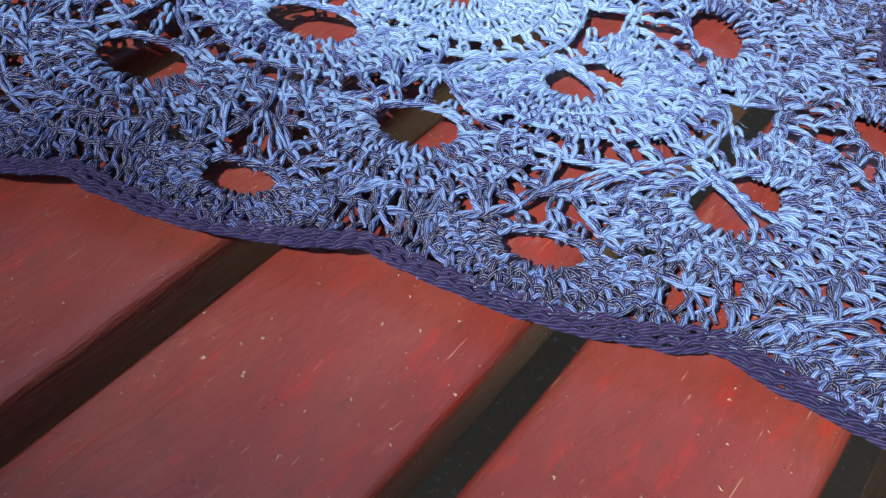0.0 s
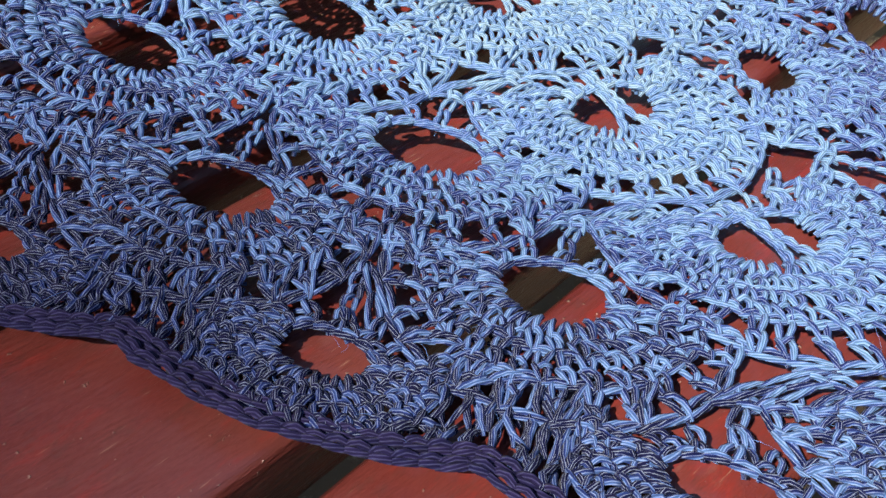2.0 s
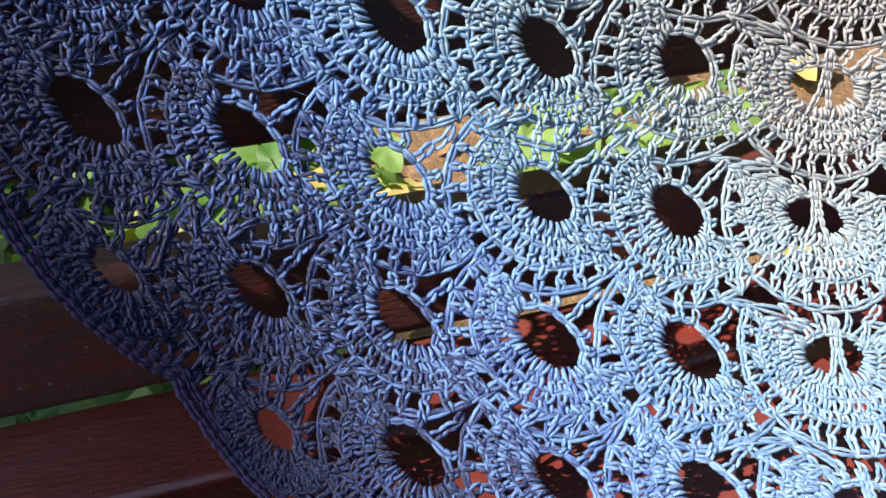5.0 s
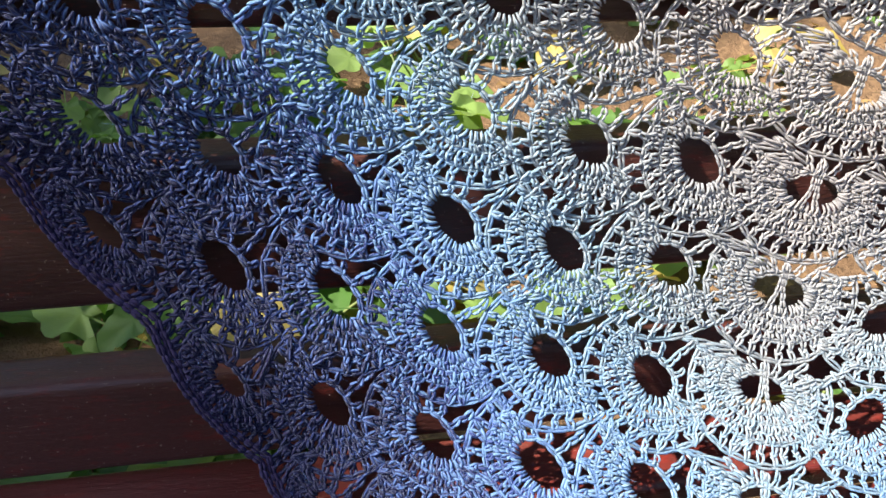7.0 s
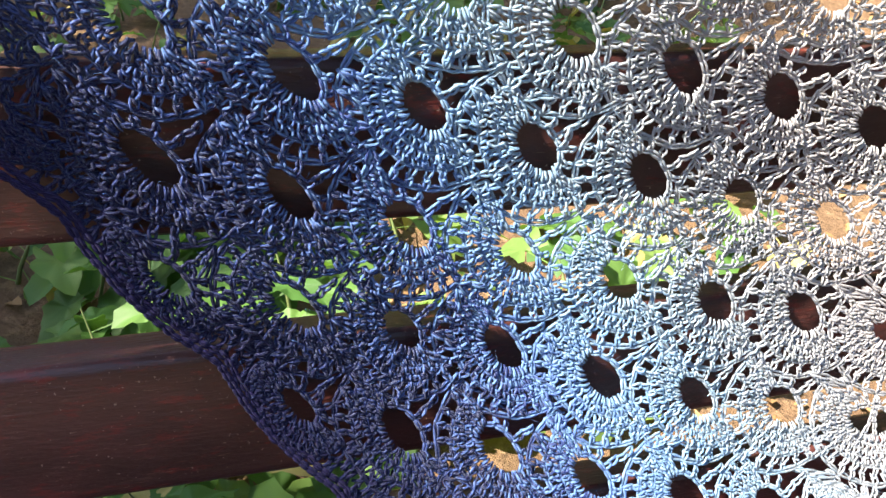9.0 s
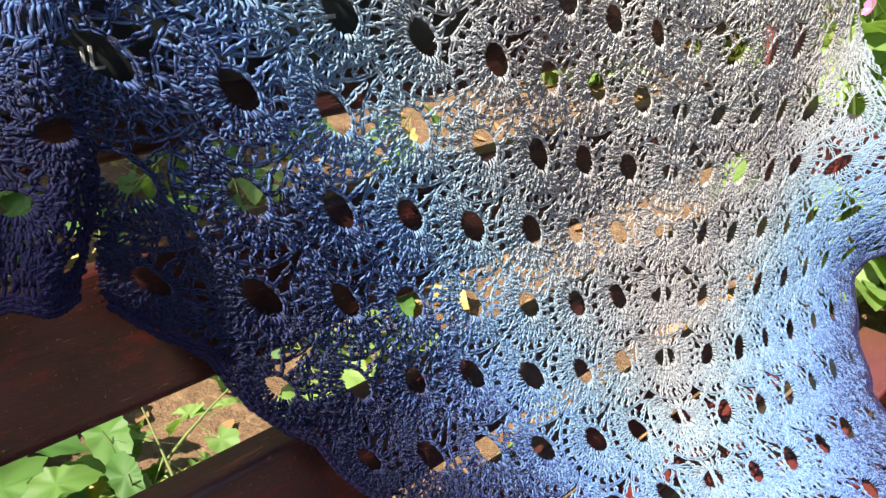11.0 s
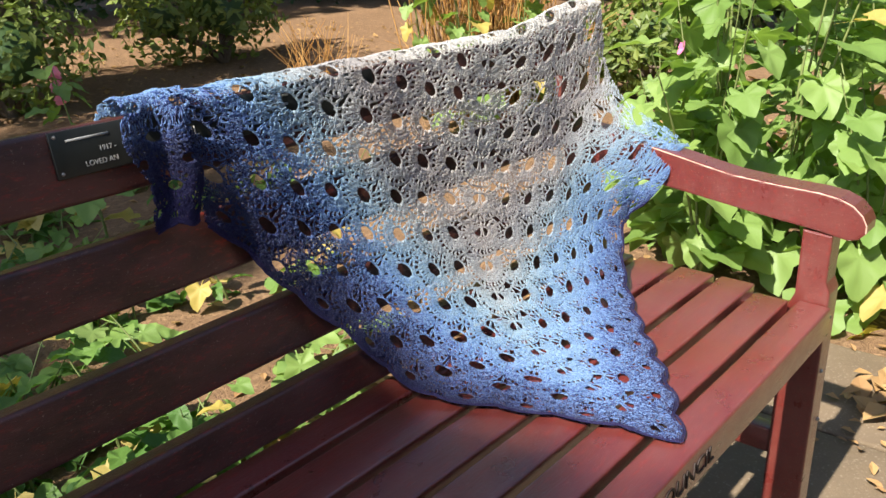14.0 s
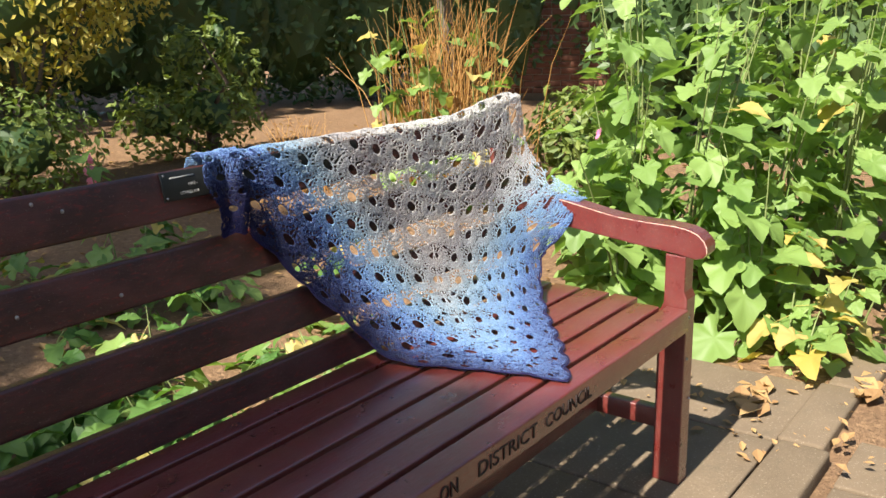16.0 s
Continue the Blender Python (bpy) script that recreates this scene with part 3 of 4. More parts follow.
def motif(sk, edge_sk, i, j, last, side, holes):
    """One eyelet: its chain arch, two close rows of posts worked into it, an open row, and the net back to the round before."""
    heart = i == 0
    c = np.array([float(i), float(j)]) + rng.normal(0, .012, 2)
    n = np.array([0., 1.]) if heart else np.array([side * 1., 1.]) / math.sqrt(2)
    c = c + n * .02
    sx = 1.58 if heart else 1.42
    sx1, sx2, sx3 = (1.30, 1.12, 1.0) if heart else (1.20, 1.06, .96)
    r0 = (.145 if last else .168 if heart else .180) * rng.uniform(.94, 1.06)
    span = radians(118 if heart else 100)
    wide_row = 1.45 if heart else 1.0
    d1, d2, d3 = (.15, .14, 0) if last else (.160, .160, .200)
    # two close rows, the second set between the stitches of the first
    heads = row_of(sk, c, n, span, int(17 * wide_row), r0 - .012, r0 + d1, sx, sx1, 2, .00105, .98, 0, 0, True)
    sk.chain(heads, .0008, .95, .0007)
    heads = row_of(sk, c, n, span * 1.02, int(20 * wide_row), r0 + d1, r0 + d1 + d2, sx1, sx2, 2, .00120, .98, .0003, .25, True)
    sk.chain(heads, .0009, .95, .0007)
    if not last:
        # an open row of long stitches with a chain between them
        m3 = int(15 * wide_row)
        heads = row_of(sk, c, n, span * .97, m3, r0 + d1 + d2 - .01, r0 + d1 + d2 + d3, sx2, sx3, 2, .00120, .98, 0, -.15, True)
        for p, q in zip(heads[:-1], heads[1:]):
            sk.chain([p, q], .0011, 1.0, .0004)
        # here and there a stitch shares its head with the next
        for p, q in zip(heads[:-1], polar(c, n, np.linspace(-span * .97, span * .97, m3)[1:], r0 + d1 + d2, sx2)):
            if rng.random() < (.30 if abs(i) + j > 8 else .15):
                braid(sk, q, p, 2, .0008, .95, .0002, .008, False)
    if abs(i) + j >= 9:
        # the yarn carried along behind the stitches
        for a, q in zip(rng.uniform(-span, span, 16), rng.uniform(.05, .09 if last else .38, 16)):
            g = polar(c, n, np.linspace(a - .09, a + .09, len(STEPS)) / (.6 + q), r0 + q + rng.normal(0, .02) + .03 * (STEPS - .5) * rng.normal(0, 1), sx1)
            sk.add(np.column_stack([g, -.0016 + .0008 * np.sin(np.pi * STEPS)]), 1.0)
    # arch and net towards the round before
    back = np.linspace(span, 2 * np.pi - span, 7)
    arch = polar(c, n, back, r0 * np.interp(np.abs(back - np.pi), (0, .5, 1.4), (.92, .97, 1.0)), sx)
    sk.chain(arch, .0010, 1.0)
    inner = [np.array(h, float) for h in holes if 0 < (h[0] - i) ** 2 + (h[1] - j) ** 2 < 2.2 and abs(h[0]) + h[1] < abs(i) + j]
    ends = []
    for ang, a in zip(back, arch):
        d = polar((0, 0), n, np.array([ang]), 1.0)[0]
        length = .07
        while length < .62:
            p = a + d * length
            if any(np.hypot(*(p - h)) < (.75 if h[0] == 0 else .73) for h in inner):
                break
            length += .02
        ends.append((a, d, length))
    for k, (a, d, length) in enumerate(ends):
        t = np.array([-d[1], d[0]])
        if length < .2:
            braid(sk, a, a + d * length, 2, .0011, .95, 0, .008, False)
            continue
        steps = max(2, int(round(length / .15)))
        for q in range(steps):
            u0, u1 = q / steps, (q + 1) / steps
            p = a + d * length * u1
            braid(sk, a + d * length * u0, p, 2, .00115, .98, 0, .006, False)
            if k and ends[k - 1][2] > .12 and (k + q) % 2:
                b, e, l3 = ends[k - 1]
                braid(sk, b + e * l3 * u0, p, 2, .0011, .95, 0, .008, False)
            if k and q < steps - 1 and ends[k - 1][2] > .3:
                b, e, l3 = ends[k - 1]
                sk.chain([b + e * l3 * u1, p], .0011, 1.0, .0005)
    if heart:
        # the spine: a narrow plait of stitches parts the eyelet in two and forks below it
        for o in (-1, 1):
            sk.chain([c + (o * (.020 + .045 * max(0, (k - 3) / 3) ** 2), -.24 + .066 * k) for k in range(7)], .0009, .95, .0010)


def border(sk, lace_sk, sides=(1, -1)):
    """Two plaited rows along the outer round, scalloped round by round, and the posts that carry them."""
    for side in sides:
        q = np.arange(-12.6, LAST + .70, .10)
        dq = np.abs((q % 2) - 1)
        out = LAST + .44 + .26 * np.cos(np.pi * dq / 2) ** .7
        flat = lambda qq, r: np.column_stack([side * (r - qq) / 2, (r + qq) / 2])
        okq = q < out
        fine = np.arange(-12.6, LAST + .70, .11)
        fout = LAST + .44 + .26 * np.cos(np.pi * np.abs((fine % 2) - 1) / 2) ** .7
        okf = fine < fout
        for off, lift in ((0, .0020), (-.13, .0010)):
            sk.chain(flat(fine, fout + off + rng.normal(0, .008, len(fine)))[okf], .0014, 1.3, lift)
        start = np.where(dq < .60, LAST + np.sqrt(np.maximum(.52**2 - dq**2 * .75, 0.01)), LAST - .30)
        a, c2 = flat(q, np.minimum(start, out - .14)), flat(q, out - .08)
        for k in range(len(q)):
            if okq[k]:
                steps = max(1, int(round(np.hypot(*(c2[k] - a[k])) / .2)))
                for u in range(steps):
                    p0, p1 = a[k] + (c2[k] - a[k]) * u / steps, a[k] + (c2[k] - a[k]) * (u + 1) / steps
                    lace_sk.post(p0, p1, .0006, .9, 1.0, 0, .0022)
                    if k and steps > 1 and k % 2 == u % 2:
                        b0 = a[k - 1] + (c2[k - 1] - a[k - 1]) * u / steps
                        lace_sk.post(b0, p1, .0006, .9, 1.0, 0, .0016)


def weave(name, sk, lay, parent, keep, label="", radius=.00086, sides=4, shade=0.0):
    """Draws the strands as tubes on the cloth."""
    P = np.array(sk.lines)
    th = np.array(sk.thick)
    i, j, h = P[..., 0], P[..., 1], P[..., 2]
    ok = keep(i, j)
    P, th = P[ok], th[ok]
    i, j, h = P[..., 0], P[..., 1], P[..., 2]
    X = lay(i, j)
    e = 1e-3
    N = np.cross(lay(i + e, j) - X, lay(i, j + e) - X)
    N /= np.linalg.norm(N, axis=-1, keepdims=True) + 1e-12
    flip = np.where((N[..., 1] * -.7 + N[..., 2] * .7) < 0, -1.0, 1.0)
    N *= flip[..., None]
    X = X + N * (h + .0012)[..., None]
    T = np.gradient(X, axis=1)
    T /= np.linalg.norm(T, axis=-1, keepdims=True) + 1e-12
    S = np.cross(N, T)
    S /= np.linalg.norm(S, axis=-1, keepdims=True) + 1e-12
    Q = np.cross(T, S)
    ang = np.linspace(0, 2 * np.pi, sides, endpoint=False)
    taper = np.array([.66, 1.0, 1.06, 1.0, .66])
    rad = radius * (.90 + .10 * smooth01((j + np.abs(i) - 8) / 2.5)) * th[:, None] * taper * rng.normal(1, .06, (len(P), 1))
    V = X[:, :, None, :] + rad[:, :, None, None] * (np.cos(ang)[:, None] * S[:, :, None, :] + np.sin(ang)[:, None] * Q[:, :, None, :])
    n, k = V.shape[0], V.shape[1]
    verts = V.reshape(-1, 3)
    base = (np.arange(n) * k * sides)[:, None, None]
    a = np.arange(k - 1)[None, :, None] * sides
    s0 = np.arange(sides)[None, None, :]
    s1 = (s0 + 1) % sides
    quads = np.stack([base + a + s0, base + a + s1, base + a + sides + s1, base + a + sides + s0], -1).reshape(-1, 4)
    me = bpy.data.meshes.new(name)
    me.vertices.add(len(verts))
    me.vertices.foreach_set("co", verts.astype(np.float32).ravel())
    me.loops.add(quads.size)
    me.loops.foreach_set("vertex_index", quads.astype(np.int32).ravel())
    me.polygons.add(len(quads))
    me.polygons.foreach_set("loop_start", (np.arange(len(quads)) * 4).astype(np.int32))
    me.update(calc_edges=True)
    me.polygons.foreach_set("use_smooth", np.ones(len(quads), dtype=bool))
    # outer rounds: shade on the left and sun on the right added to the dye
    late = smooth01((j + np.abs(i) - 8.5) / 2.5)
    sun_shift = late * (1.5 * smooth01((i - 1.8) / 3) - 1.1 * (1 - smooth01((i + .5) / 3)))
    dye = (j + np.abs(i) + shade + sun_shift)[:, :, None] + np.zeros(sides)
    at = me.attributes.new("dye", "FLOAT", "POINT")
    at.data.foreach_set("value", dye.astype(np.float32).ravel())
    run = np.cumsum(np.linalg.norm(np.diff(X, axis=1, prepend=X[:, :1]), axis=-1), axis=1) + rng.uniform(0, 1, (n, 1))
    ply = np.stack(np.broadcast_arrays(np.cos(ang)[None, None], np.sin(ang)[None, None], run[:, :, None]), -1)
    at = me.attributes.new("ply", "FLOAT_VECTOR", "POINT")
    at.data.foreach_set("vector", ply.astype(np.float32).ravel())
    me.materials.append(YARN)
    ob = new(name, me)
    ob.parent = parent
    if label:
        ob["label"] = label
    return ob


LAST = 13
shawl = thing("crochet_shawl", "lacy crocheted shawl shading from white through blue to purple", "shawl")
holes = [(i, j) for i in range(-11, 13) for j in range(-2, 14) if abs(i) + j <= LAST]
lace, edging = Skein(), Skein()
for i, j in holes:
    x0 = float(net_basis(np.array([float(i)]), np.array([float(j)]))[0] @ DRAPE_X)
    if x0 < -.40 or x0 > .70:
        continue
    motif(lace, edging, i, j, abs(i) + j == LAST, 1 if i >= 0 else -1, holes)
border(edging, lace)


def keep_main(i, j):
    x = net_basis(i[:, ::4], j[:, ::4]) @ DRAPE_X
    down = net_basis(i[:, ::4], j[:, ::4]) @ DRAPE_S
    return (x.min(1) > -.352) & (x.max(1) < .590) & (j.min(1) > -2.2) & (down.min(1) > -.10)


def keep_lace(i, j):
    """No stitch reaches past the scalloped rim."""
    dq = np.abs(((j - np.abs(i)) % 2) - 1)
    rim = LAST + .44 + .26 * np.cos(np.pi * dq / 2) ** .7
    return keep_main(i, j) & ((j + np.abs(i) - rim).max(1) < -.02)


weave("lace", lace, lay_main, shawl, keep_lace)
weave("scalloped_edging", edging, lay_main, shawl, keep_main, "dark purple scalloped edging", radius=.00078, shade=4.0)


def fibres(name, sk, lay, parent, keep, count, seed):
    """Fine hairs standing off the yarn."""
    g = np.random.default_rng(seed)
    P = np.array(sk.lines)
    P = P[keep(P[..., 0], P[..., 1])]
    P = P[(P[:, 3, 1] + np.abs(P[:, 3, 0])) > 6.5]
    P = P[g.integers(0, len(P), count)][:, 2]
    t = np.linspace(0, 1, 6)[None, :]
    dirs = g.normal(0, 1, (count, 2)) * .035
    curl = g.normal(0, 1, (count, 2)) * .05
    ij = P[:, None, :2] + dirs[:, None] * t[..., None] + curl[:, None] * (t**2)[..., None]
    X = lay(ij[..., 0], ij[..., 1])
    lift = .0016 + np.abs(g.normal(0, .0022, (count, 1))) * np.sin(np.pi * t * g.uniform(.5, 1, (count, 1)))
    X[..., 1] -= lift * .6
    X[..., 2] += lift * .8
    rad = g.uniform(.000025, .00005, (count, 1, 1))
    T = np.gradient(X, axis=1)
    T /= np.linalg.norm(T, axis=-1, keepdims=True) + 1e-12
    S = np.cross(T, np.array([.1, -.6, .8]))
    S /= np.linalg.norm(S, axis=-1, keepdims=True) + 1e-12
    Q = np.cross(T, S)
    V = np.stack([X + rad * (math.cos(w) * S + math.sin(w) * Q) for w in (0, 2.094, 4.189)], 2)
    base = np.arange(count)[:, None, None] * 18 + np.arange(5)[None, :, None] * 3
    s0 = np.arange(3)[None, None]
    s1 = (s0 + 1) % 3
    quads = np.stack([base + s0, base + s1, base + 3 + s1, base + 3 + s0], -1).reshape(-1, 4)
    me = bpy.data.meshes.new(name)
    me.from_pydata(V.reshape(-1, 3).tolist(), [], quads.tolist())
    dye = np.repeat((P[:, 1] + np.abs(P[:, 0])).astype(np.float32), 18)
    me.attributes.new("dye", "FLOAT", "POINT").data.foreach_set("value", dye * .55 + 3.6)
    me.materials.append(YARN)
    ob = new(name, me)
    ob.parent = parent
    ob["kind"] = "stuff"
    return ob


fibres("fuzz", lace, lay_main, shawl, keep_lace, 3500, 5)
corner, corner_edge = Skein(), Skein()
choles = [(i, j) for i in range(2, 9) for j in range(1, 9) if 6 <= i + j <= LAST and abs(j - i) <= 2]
for i, j in choles:
    motif(corner, corner_edge, i, j, i + j == LAST, 1, choles)
border(corner_edge, corner, (1,))


def keep_corner(i, j):
    return (np.abs(j - i).max(1) < 1.45) & ((i + j).min(1) > 6.4)


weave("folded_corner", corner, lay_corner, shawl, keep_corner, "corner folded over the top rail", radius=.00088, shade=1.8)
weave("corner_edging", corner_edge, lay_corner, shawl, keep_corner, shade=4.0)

# ---- the garden ----
def ground_z(x, y):
    return GROUND - 0.004 + 0.04 * max(0.0, y - 1.2) * (1 if y < 12 else 12 / y)


def leaf_mesh(name, material, lobes, length, fold=0.22, droop=0.25, teeth=0.04, seed=0):
    """A leaf lying along +y from its stalk, folded at the midrib."""
    rr = random.Random(seed)
    bm = bmesh.new()
    n = 28
    rings = []
    for k in (0.0, 0.55, 1.0):
        ring = []
        for a in range(n):
            t = -math.pi + 2 * math.pi * (a + 0.5) / n
            if lobes:
                r = 0.30 + 0.20 * max(0, math.cos(t)) ** 3 + 0.13 * (0.5 + 0.5 * math.cos(lobes * t)) + 0.02 * math.cos(t)
                if abs(t) > 2.75:
                    r *= 0.45
            else:
                r = 0.42 / math.sqrt(math.cos(t) ** 2 * 0.55 + math.sin(t) ** 2 * 2.6)
            r *= 1 + teeth * (1 if a % 2 else -1) + rr.uniform(-0.03, 0.03)
            y = 0.42 + k * r * math.cos(t)
            x = k * r * math.sin(t)
            z = fold * abs(x) - droop * (y - 0.3) ** 2 + 0.035 * math.sin(6 * t) * k
            ring.append(bm.verts.new((x * length, y * length, z * length)))
        rings.append(ring)
    bmesh.ops.pointmerge(bm, verts=rings[0], merge_co=Vector((0, 0.42 * length, -droop * 0.0144 * length)))
    centre = [v for v in bm.verts if v not in set(rings[1]) and v not in set(rings[2])][0]
    for a in range(n):
        c = (a + 1) % n
        bm.faces.new((centre, rings[1][a], rings[1][c]))
        bm.faces.new((rings[1][a], rings[2][a], rings[2][c], rings[1][c]))
    s = 0.012 * length
    st = [bm.verts.new((sx * s, y * length, z * length)) for sx, y, z in ((-1, -0.45, -0.12), (1, -0.45, -0.12), (1, 0.40, 0.0), (-1, 0.40, 0.0))]
    bm.faces.new(st)
    for f in bm.faces:
        f.smooth = True
    me = bpy.data.meshes.new(name)
    bm.to_mesh(me)
    bm.free()
    me.materials.append(material)
    return me


def leaf_cloud(name, material, blobs, count, size, parent=None, seed=1, flat=0.35, shape=0):
    """Many small folded leaves spread through the shells of blobs (x, y, z, rx, ry, rz)."""
    g = np.random.default_rng(seed)
    w = np.array([b[3] * b[4] + b[4] * b[5] + b[3] * b[5] for b in blobs])
    pick = g.choice(len(blobs), count, p=w / w.sum())
    B = np.array(blobs)[pick]
    d = g.normal(size=(count, 3))
    d /= np.linalg.norm(d, axis=1)[:, None]
    rad = 1 - np.abs(g.normal(0, .16, count))
    lump = 1 + .16 * np.sin(d[:, 0] * 7 + B[:, 0] * 3) * np.sin(d[:, 2] * 6 + 1.3 * B[:, 1]) + .10 * np.sin(d[:, 1] * 13)
    c = B[:, :3] + d * B[:, 3:] * (rad * lump)[:, None]
    n = d + g.normal(0, .7, (count, 3)) + np.array([0, 0, flat])
    n /= np.linalg.norm(n, axis=1)[:, None]
    t = np.cross(n, g.normal(size=(count, 3)))
    t /= np.linalg.norm(t, axis=1)[:, None]
    s = np.cross(n, t)
    L = size * g.uniform(.6, 1.3, count)[:, None]
    P = np.stack([c - t * L * .5, c + s * L * .26 - t * L * .08 + n * L * .07, c + t * L * .5, c - s * L * .26 - t * L * .08 + n * L * .07], 1)
    q = np.arange(count)[:, None] * 4
    tri = np.concatenate([q + [0, 1, 2], q + [0, 2, 3]], 0)
    me = bpy.data.meshes.new(name)
    me.from_pydata(P.reshape(-1, 3).tolist(), [], tri.tolist())
    me.materials.append(material)
    ob = new(name, me)
    ob.parent = parent
    return ob


# ground: one sheet to the horizon, finer near the bench
bm = bmesh.new()
N = 150
axis = [math.copysign(abs(t) ** 3.2, t) * 90 for t in np.linspace(-1, 1, N)]
grid = []
for gx in axis:
    col = []
    for gy in axis:
        x, y = gx + 0.4, gy + 1.0
        z = ground_z(x, y) + 0.012 * noise.noise(Vector((x * 2.2, y * 2.2, 0))) * (1 if y > 0.75 or x > 1.0 else 0.15)
        if y < 0.75 and x < 1.0 and y > -3:
            z -= 0.012
        if y < -0.15:
            z -= 0.02
        col.append(bm.verts.new((x, y, z)))
    grid.append(col)
for a in range(N - 1):
    for c in range(N - 1):
        f = bm.faces.new((grid[a][c], grid[a + 1][c], grid[a + 1][c + 1], grid[a][c + 1]))
        f.smooth = True
ground = part("ground", bm, SOIL, None)
tagged(ground, "dry brown soil strewn with leaf litter", "ground", kind="structure")

# paving under and before the bench
paving = thing("pavement", "weathered concrete slabs and kerb stones under the bench", "pavement")
tagged(paving, kind="structure")
rr = random.Random(5)
x = -1.9
while x < 1.45:
    w = 0.47 + rr.uniform(-0.02, 0.02)
    if not (x > 1.0):
        part("slab", box(x, x + w - 0.012, -0.150, 0.62, GROUND - 0.06, GROUND, 0.006, 2), STONE, paving)
    part("kerb_stone", box(x + 0.0, x + w - 0.010, -0.285 + rr.uniform(-0.006, 0.006), -0.158, GROUND - 0.08, GROUND + 0.012, 0.010, 2,
                           Matrix.Rotation(radians(rr.uniform(-0.6, 0.6)), 4, "Z")), STONE, paving)
    x += w
for kx in range(-4, 5):
    for ky in range(6):
        x, y = kx * 0.61 + 0.2, -0.93 - ky * 0.61
        part("slab", box(x, x + 0.598, y, y + 0.598, GROUND - 0.085, GROUND - 0.022 + rr.uniform(-0.003, 0.003), 0.006, 2), STONE, paving)

# fallen leaves
g = random.Random(11)
bm = bmesh.new()


def scatter(n, x0, x1, y0, y1, lift, size):
    for _ in range(n):
        x, y = g.uniform(x0, x1), g.uniform(y0, y1)
        L = size * g.uniform(0.5, 1.4)
        a = g.uniform(0, 6.28)
        m = Matrix.Translation((x, y, ground_z(x, y) + lift + 0.008)) @ Matrix.Rotation(a, 4, "Z") @ Matrix.Rotation(g.uniform(-0.5, 0.5), 4, "X")
        k = [(0, -0.5, 0), (0.18, -0.28, 0.05), (0.30, 0, 0.10), (0.16, 0.26, 0.05), (0, 0.5, 0.02), (-0.18, 0.24, 0.08), (-0.28, 0, 0.12), (-0.16, -0.3, 0.04)]
        vs = [bm.verts.new(m @ Vector((p[0] * L, p[1] * L, p[2] * L * g.uniform(0.5, 2)))) for p in k]
        c = bm.verts.new(m @ Vector((0, 0, -0.01 * L)))
        for q in range(8):
            bm.faces.new((c, vs[q], vs[(q + 1) % 8]))


scatter(1500, -2.5, 5.0, 0.7, 6.0, 0.004, 0.045)
scatter(520, 0.75, 3.2, -0.8, 1.2, 0.004, 0.032)
scatter(16, 1.02, 1.25, -0.12, 0.06, 0.012, 0.075)
scatter(16, 1.3, 1.6, -0.45, -0.25, 0.004, 0.07)
scatter(60, -1.5, 1.0, -0.6, 0.6, 0.006, 0.04)
litter = part("fallen_leaves", bm, LITTER, None)
tagged(litter, "dry yellow and brown leaves fallen on the soil", "leaves", kind="stuff")

# tall mallows with lobed leaves beyond the armrest
mallow_leaves = [leaf_mesh("leaf", MALLOW, 5, 1.0, 0.20, 0.30, 0.03, s) for s in range(4)]
yellow_leaf = leaf_mesh("leaf", YELLOWED, 5, 1.0, 0.3, 0.5, 0.03, 9)
weed_leaves = [leaf_mesh("leaf", LOWGREEN, 0, 1.0, 0.25, 0.5, 0.05, s) for s in range(3)]


def flower():
    bm = bmesh.new()
    for k in range(5):
        a = 2 * math.pi * k / 5
        pts = [(0.0, 0.0, 0.0), (0.55, 0.5, 0.35), (0.35, 1.0, 0.5), (-0.35, 1.0, 0.5), (-0.55, 0.5, 0.35)]
        vs = [bm.verts.new(Matrix.Rotation(a, 3, "Z") @ Vector((x * 0.022, y * 0.022, z * 0.022))) for x, y, z in pts]
        bm.faces.new(vs)
    me = bpy.data.meshes.new("flower")
    bm.to_mesh(me)
    bm.free()
    me.materials.append(PINK)
    return me


flower_mesh = flower()


